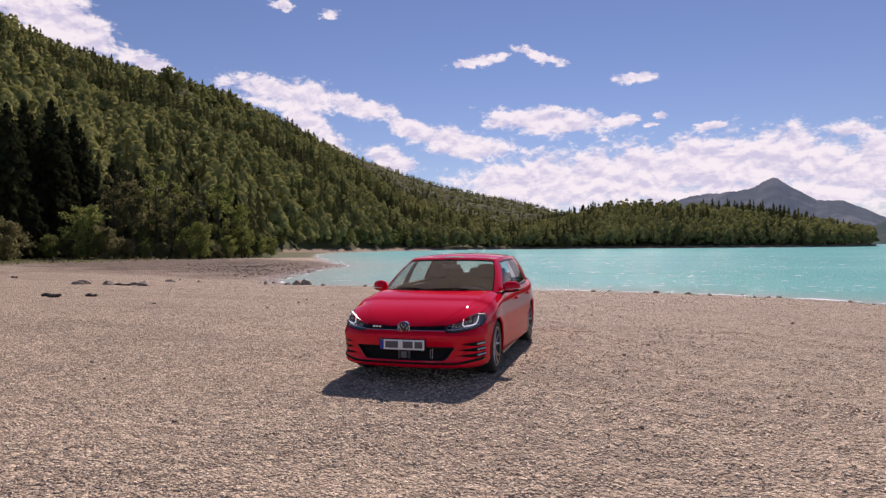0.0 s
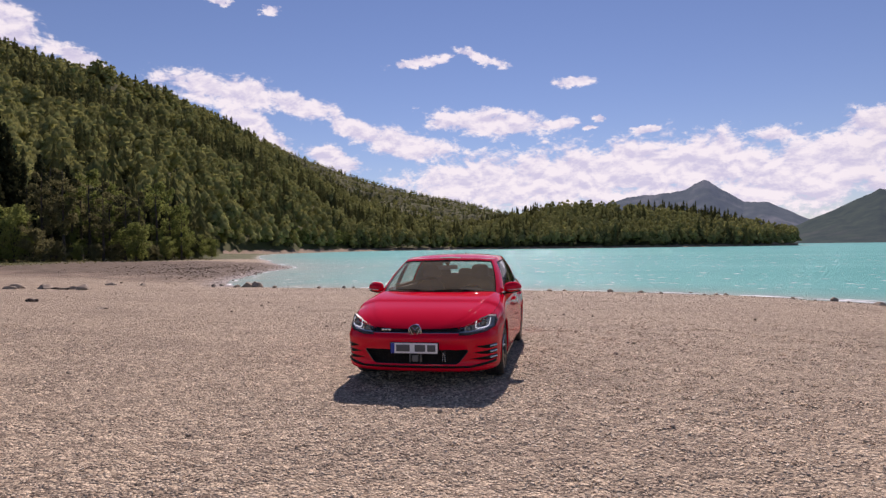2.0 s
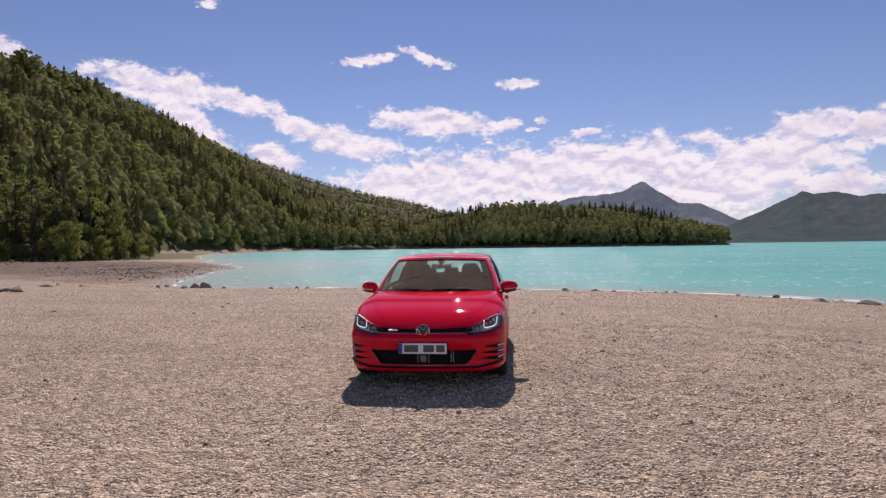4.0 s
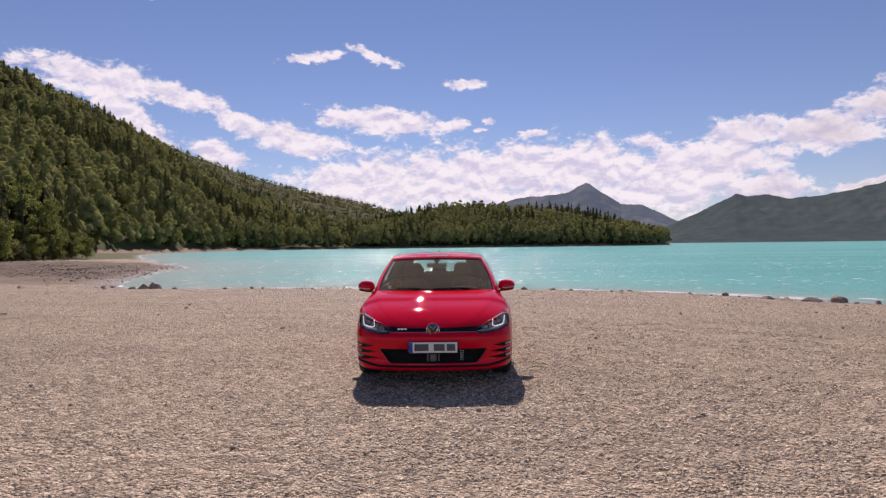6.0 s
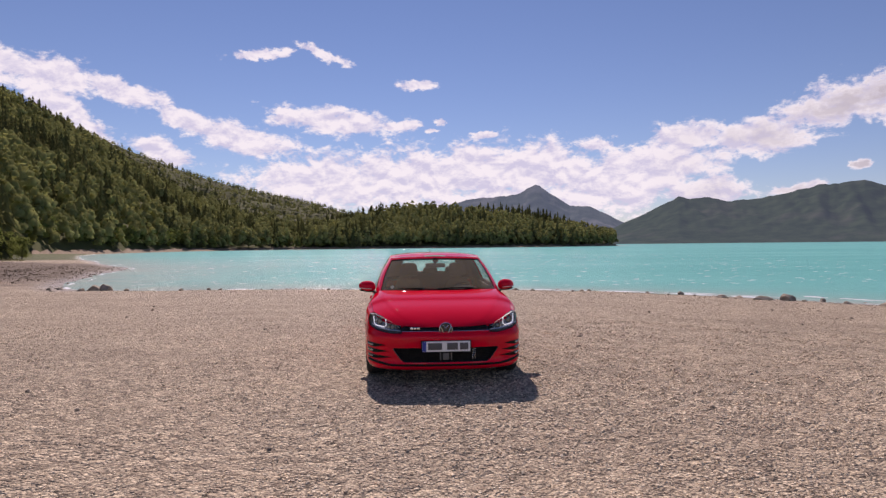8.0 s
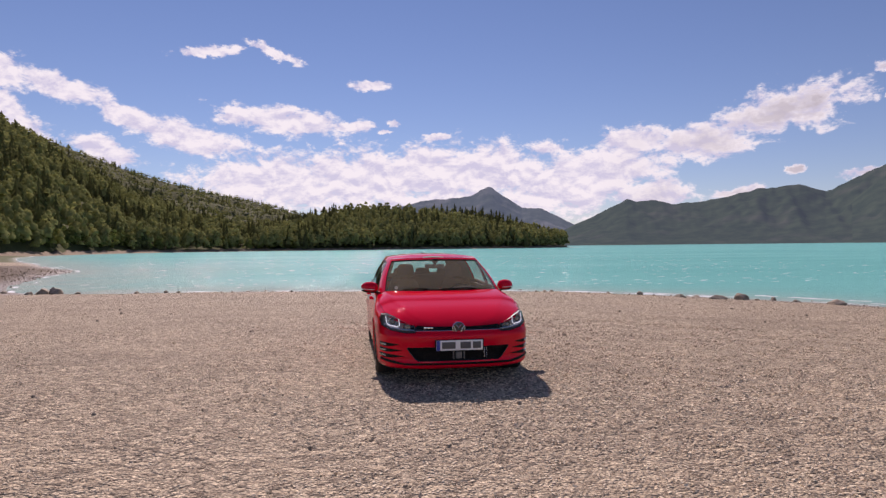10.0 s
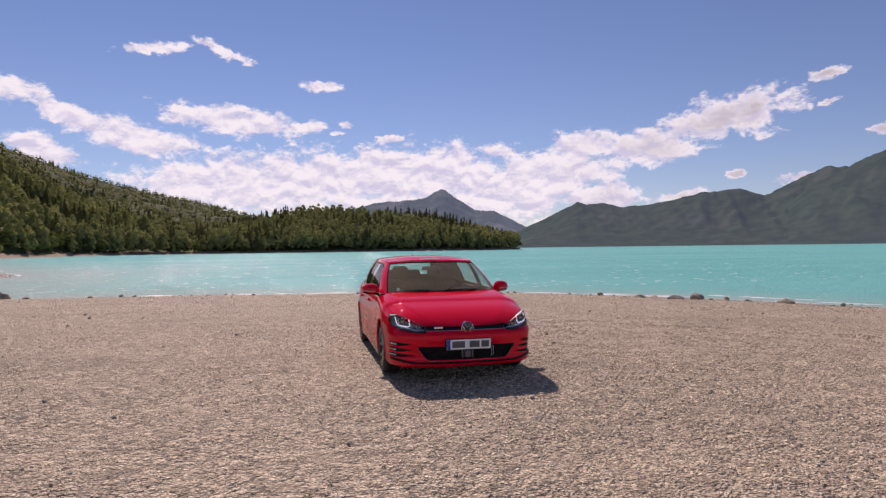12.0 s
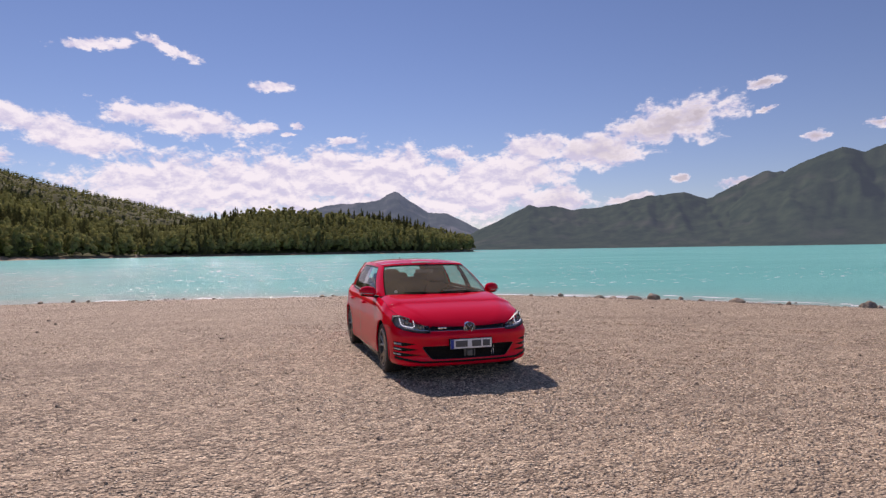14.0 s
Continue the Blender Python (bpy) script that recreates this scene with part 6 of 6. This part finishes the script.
def make_grass():
    r = np.random.RandomState(8)
    n = 26000
    x, y = r.uniform(-120, -38, n), r.uniform(15, 120, n)
    ok = (x + 0.12 * y + r.uniform(-6, 6, n) < -57) & (inland(x, y) > 12)
    x, y = x[ok], y[ok]
    z = ground_z(x, y) - 0.02
    a, h, w = r.uniform(0, 6.28, len(x)), r.uniform(0.05, 0.16, len(x)), r.uniform(0.05, 0.16, len(x))
    dx, dy = np.cos(a) * w, np.sin(a) * w
    lx, ly = r.normal(size=len(x)) * 0.1, r.normal(size=len(x)) * 0.1
    v = np.stack([np.column_stack([x - dx, y - dy, z]), np.column_stack([x + dx, y + dy, z]), np.column_stack([x + dx * 0.5 + lx, y + dy * 0.5 + ly, z + h]), np.column_stack([x - dx * 0.8 + lx, y - dy * 0.8 + ly, z + h * 0.8])], 1).reshape(-1, 3)
    tagged(new("grass", fast_mesh("grass", v, np.arange(len(v)).reshape(-1, 4), OLIVE_LEAF)), "short green grass under the trees", "grass", kind="stuff")


make_grass()


# ---- stones ----
def rock_mesh(seed, w, d, h, fine=4):
    """A weathered rock: a rounded lump with broken faces and cracks."""
    r = random.Random(seed)
    bm = bmesh.new()
    bmesh.ops.create_icosphere(bm, subdivisions=fine, radius=1)
    cuts = [(Vector((r.uniform(-1, 1), r.uniform(-1, 1), r.uniform(-0.3, 1))).normalized(), r.uniform(0.55, 0.85)) for _ in range(9)]
    off = Vector((seed * 3.1, seed * 1.7, 0))
    for v in bm.verts:
        p = v.co.copy()
        for nrm, k in cuts:
            over = p.dot(nrm) - k
            if over > 0:
                p -= nrm * over * 0.9
        p += v.co * (0.10 * noise.noise(v.co * 1.7 + off) + 0.05 * noise.noise(v.co * 4.5 + off) + 0.02 * noise.noise(v.co * 11 + off))
        v.co = Vector((p.x * w / 2, p.y * d / 2, p.z * h * 0.62 + h * 0.30))
    return mesh_of(bm, "rock", ROCK, True, 35)


def put_rocks():
    rows = [
        # x, y, width, depth, height
        (-28.6, 21.0, 1.1, 0.8, 0.42), (-28.0, 20.2, 0.8, 0.6, 0.30), (-26.9, 21.4, 1.0, 0.7, 0.40), (-24.7, 21.7, 1.2, 0.8, 0.44), (-25.7, 21.9, 0.9, 0.6, 0.28), (-27.4, 27.2, 0.9, 0.7, 0.30), (-26.0, 28.4, 0.6, 0.5, 0.26),
        (-11.7, 7.3, 0.5, 0.35, 0.15), (-18.9, 29.4, 0.85, 0.6, 0.50), (-18.1, 29.2, 0.8, 0.6, 0.55), (-19.5, 29.0, 0.6, 0.5, 0.3), (16.3, 17.1, 0.70, 0.55, 0.46), (15.35, 17.5, 1.15, 0.6, 0.26), (14.6, 18.0, 0.85, 0.5, 0.24), (13.7, 17.8, 0.6, 0.5, 0.22),
        (17.7, 13.2, 0.75, 0.6, 0.30), (21.6, 10.2, 0.8, 0.6, 0.42),
    ]
    for k, (x, y, w, d, h) in enumerate(rows):
        ob = tagged(new("rock", rock_mesh(k + 1, w, d, h)), "rough grey-brown rock lying on the gravel" if w > 0.7 else "small weathered stone on the gravel shore", "rock", "rocks on the shore")
        ob.matrix_world = pose(x, y, float(ground_z(np.array([x]), np.array([y]))[0]) - 0.06, 0, 0, k * 47)
    # smaller stones strewn along the water's edge
    r = random.Random(77)
    base = [rock_mesh(100 + k, 0.34, 0.27, 0.2, 3) for k in range(5)]
    pts = through_keys([(x, y, 0) for x, y in SHORE[4:19]], 16)
    for _ in range(110):
        p = r.choice(pts)
        x, y = p.x + r.gauss(0, 1.1), p.y + r.gauss(0, 1.1) - 0.8
        if inland(np.array([x]), np.array([y]))[0] < -0.9:
            continue
        ob = tagged(new("shore_stone", r.choice(base)), "small grey stone at the water's edge", "stone", "stones along the water")
        s = r.uniform(0.35, 1.15)
        ob.matrix_world = pose(x, y, float(ground_z(np.array([x]), np.array([y]))[0]) - 0.03, 0, 0, r.uniform(0, 360)) @ Matrix.Diagonal((s, s, s * r.uniform(0.7, 1.2), 1))


def put_rubble():
    """Brown rubble on the spit, too much to count."""
    r = np.random.RandomState(12)
    n = 4200
    a, d = np.radians(r.normal(-31, 3.6, n)), r.normal(77, 11, n)
    x, y = EYE[0] + d * np.sin(a), EYE[1] + d * np.cos(a)
    ok = (inland(x, y) > -0.3) & (waves(x, y, 61, 9) + r.normal(size=n) * 0.5 > -0.1)
    x, y = x[ok], y[ok]
    n = len(x)
    s = 0.04 + 0.14 * r.uniform(0, 1, n) ** 5
    cube = np.array([(a, b, d) for d in (-1, 1) for a, b in ((-1, -1), (1, -1), (1, 1), (-1, 1))], float)
    v = cube[None] * r.uniform(0.45, 1.0, (n, 8, 3)) * 0.5 * np.stack([s * 1.3, s, s * 0.7], 1)[:, None, :]
    a = r.uniform(0, 6.28, n)[:, None]
    px, py = v[..., 0] * np.cos(a) - v[..., 1] * np.sin(a), v[..., 0] * np.sin(a) + v[..., 1] * np.cos(a)
    verts = np.stack([px + x[:, None], py + y[:, None], v[..., 2] + (ground_z(x, y) + s * 0.15)[:, None]], -1).reshape(-1, 3)
    quad = np.array([(0, 3, 2, 1), (4, 5, 6, 7), (0, 1, 5, 4), (1, 2, 6, 5), (2, 3, 7, 6), (3, 0, 4, 7)])
    tagged(new("rubble", fast_mesh("rubble", verts, (quad[None] + (np.arange(n) * 8)[:, None, None]).reshape(-1, 4), RUBBLE)), "brown stony rubble on the gravel spit", "rubble", kind="stuff")


def put_driftwood():
    r = random.Random(9)
    for x, y, L, turn in ((-17.6, 9.1, 0.75, 10), (-37.0, 23.6, 0.9, -20), (-25.8, 21.2, 1.1, 4), (-16.6, 9.9, 0.35, 50)):
        bm = bmesh.new()
        n = 9
        pts = [(L * (k / (n - 1) - 0.5), 0.05 * L * math.sin(k * 1.3) + r.uniform(-0.015, 0.015), 0.05 + 0.03 * math.sin(k * 0.9)) for k in range(n)]
        tube(bm, pts, [0.035 + 0.035 * math.sin(math.pi * (k + 0.7) / n) * r.uniform(0.8, 1.2) + L * 0.012 for k in range(n)], 9)
        tube(bm, [pts[5], (pts[5][0] + 0.1 * L, pts[5][1] + 0.12 * L, 0.07 + 0.01 * L), (pts[5][0] + 0.14 * L, pts[5][1] + 0.2 * L, 0.08 + 0.02 * L)], [0.03, 0.02, 0.01], 6)
        ob = tagged(new("driftwood", mesh_of(bm, "driftwood", DRIFTWOOD)), "dark dry piece of driftwood on the gravel", "driftwood", "driftwood")
        ob.matrix_world = pose(x, y, float(ground_z(np.array([x]), np.array([y]))[0]) - 0.01, 0, 0, turn)
    # low marker post at the edge of the grass
    bm = bmesh.new()
    tube(bm, [(0, 0, -0.1), (0, 0, 0.55), (0.01, 0, 0.62)], [0.12, 0.11, 0.07], 10)
    ob = tagged(new("post", mesh_of(bm, "post", DRIFTWOOD)), "short dark wooden post at the grass edge", "post")
    ob.matrix_world = pose(-62.5, 49.5, float(ground_z(np.array([-62.5]), np.array([49.5]))[0]))


def put_loose_stones():
    """Single darker stones that lie on top of the gravel."""
    r = random.Random(21)
    base = [rock_mesh(200 + k, 0.10, 0.08, 0.06, 2) for k in range(4)]
    spots = [(4.02, -1.12), (4.16, -1.0), (4.66, -1.5), (-4.4, -2.08), (-3.66, -1.93), (-1.49, -4.05), (2.4, 1.13), (2.8, 2.5), (-3.58, -2.7), (2.52, -3.02), (1.15, -5.6)]
    spots += [(r.uniform(-11, 12), r.uniform(-5, 12)) for _ in range(34)]
    for x, y in spots:
        if abs(x) < 1.2 and abs(y) < 2.6:
            continue
        s = r.uniform(0.4, 0.8) * (1 + max(0, y + 3) * 0.05)
        ob = tagged(new("loose_stone", r.choice(base)), "single brown stone lying on the gravel", "stone", "loose stones")
        ob.matrix_world = pose(x, y, float(ground_z(np.array([x]), np.array([y]))[0]) - 0.004, 0, 0, r.uniform(0, 360)) @ Matrix.Diagonal((s, s, s, 1))


put_rocks()
put_driftwood()
put_loose_stones()
put_rubble()


def coarse(x, y):
    """Where the gravel is coarser: a turned-over strip in front of and beside the car."""
    s = 0.55 + 0.30 * waves(x, y, 51, 2.6) + 0.18 * waves(x, y, 52, 0.9)
    return np.clip(s + 0.55 * np.exp(-(((x - 2.3) / 2.6) ** 2 + ((y + 2.3) / 1.5) ** 2)) - 0.40 / (1 + np.exp((x + 1.6) / 0.5)), 0.08, 1.4)


def strew(name, label, n, r0, r1, spread, lo, hi, seed):
    """Angular pebbles, each a knocked-about block, lying half sunk in the ground; they thin out with distance from the open end of the beach."""
    r = np.random.RandomState(seed)
    far = r0 * (r1 / r0) ** r.uniform(0, 1, n) ** 0.8
    bearing = r.uniform(-spread, spread, n)
    x, y = far * np.sin(bearing), far * np.cos(bearing) - 9.0
    c = coarse(x, y)
    ok = (r.uniform(0, 1.1, n) < 0.25 + c) & (inland(x, y) > 0.3)
    x, y, c = x[ok], y[ok], c[ok]
    n = len(x)
    s = (lo + (hi - lo) * r.uniform(0, 1, n) ** 2.1 * np.clip(0.5 + 0.6 * c, 0.4, 1.3)) * (0.75 + 0.05 * far[ok])
    cube = np.array([(a, b, d) for d in (-1, 1) for a, b in ((-1, -1), (1, -1), (1, 1), (-1, 1))], float)
    v = cube[None] * r.uniform(0.45, 1.0, (n, 8, 3)) * 0.5
    v *= np.stack([s, s * r.uniform(0.6, 1.0, n), s * r.uniform(0.32, 0.58, n)], 1)[:, None, :]
    a, b = r.uniform(0, 6.28, n), r.normal(size=n) * 0.3
    ca, sa, cb, sb = np.cos(a)[:, None], np.sin(a)[:, None], np.cos(b)[:, None], np.sin(b)[:, None]
    vx, vz = v[..., 0] * cb - v[..., 2] * sb, v[..., 0] * sb + v[..., 2] * cb
    px, py = vx * ca - v[..., 1] * sa, vx * sa + v[..., 1] * ca
    z = ground_z(x, y) + s * 0.05
    verts = np.stack([px + x[:, None], py + y[:, None], vz + z[:, None]], -1).reshape(-1, 3)
    quad = np.array([(4, 5, 6, 7), (0, 1, 5, 4), (1, 2, 6, 5), (2, 3, 7, 6), (3, 0, 4, 7)])
    faces = (quad[None] + (np.arange(n) * 8)[:, None, None]).reshape(-1, 4)
    tagged(new(name, fast_mesh(name, verts, faces, GRAVEL, False)), label, "gravel", kind="stuff")


strew("gravel", "loose angular beige and grey gravel", 105000, 2.9, 15.0, 1.0, 0.009, 0.036, 1)
strew("gravel", "small pale stones between the coarser gravel", 26000, 6.5, 17.0, 0.95, 0.010, 0.026, 2)
strew("gravel", "scattered coarse gravel down to the water", 20000, 13.0, 40.0, 0.9, 0.012, 0.034, 3)
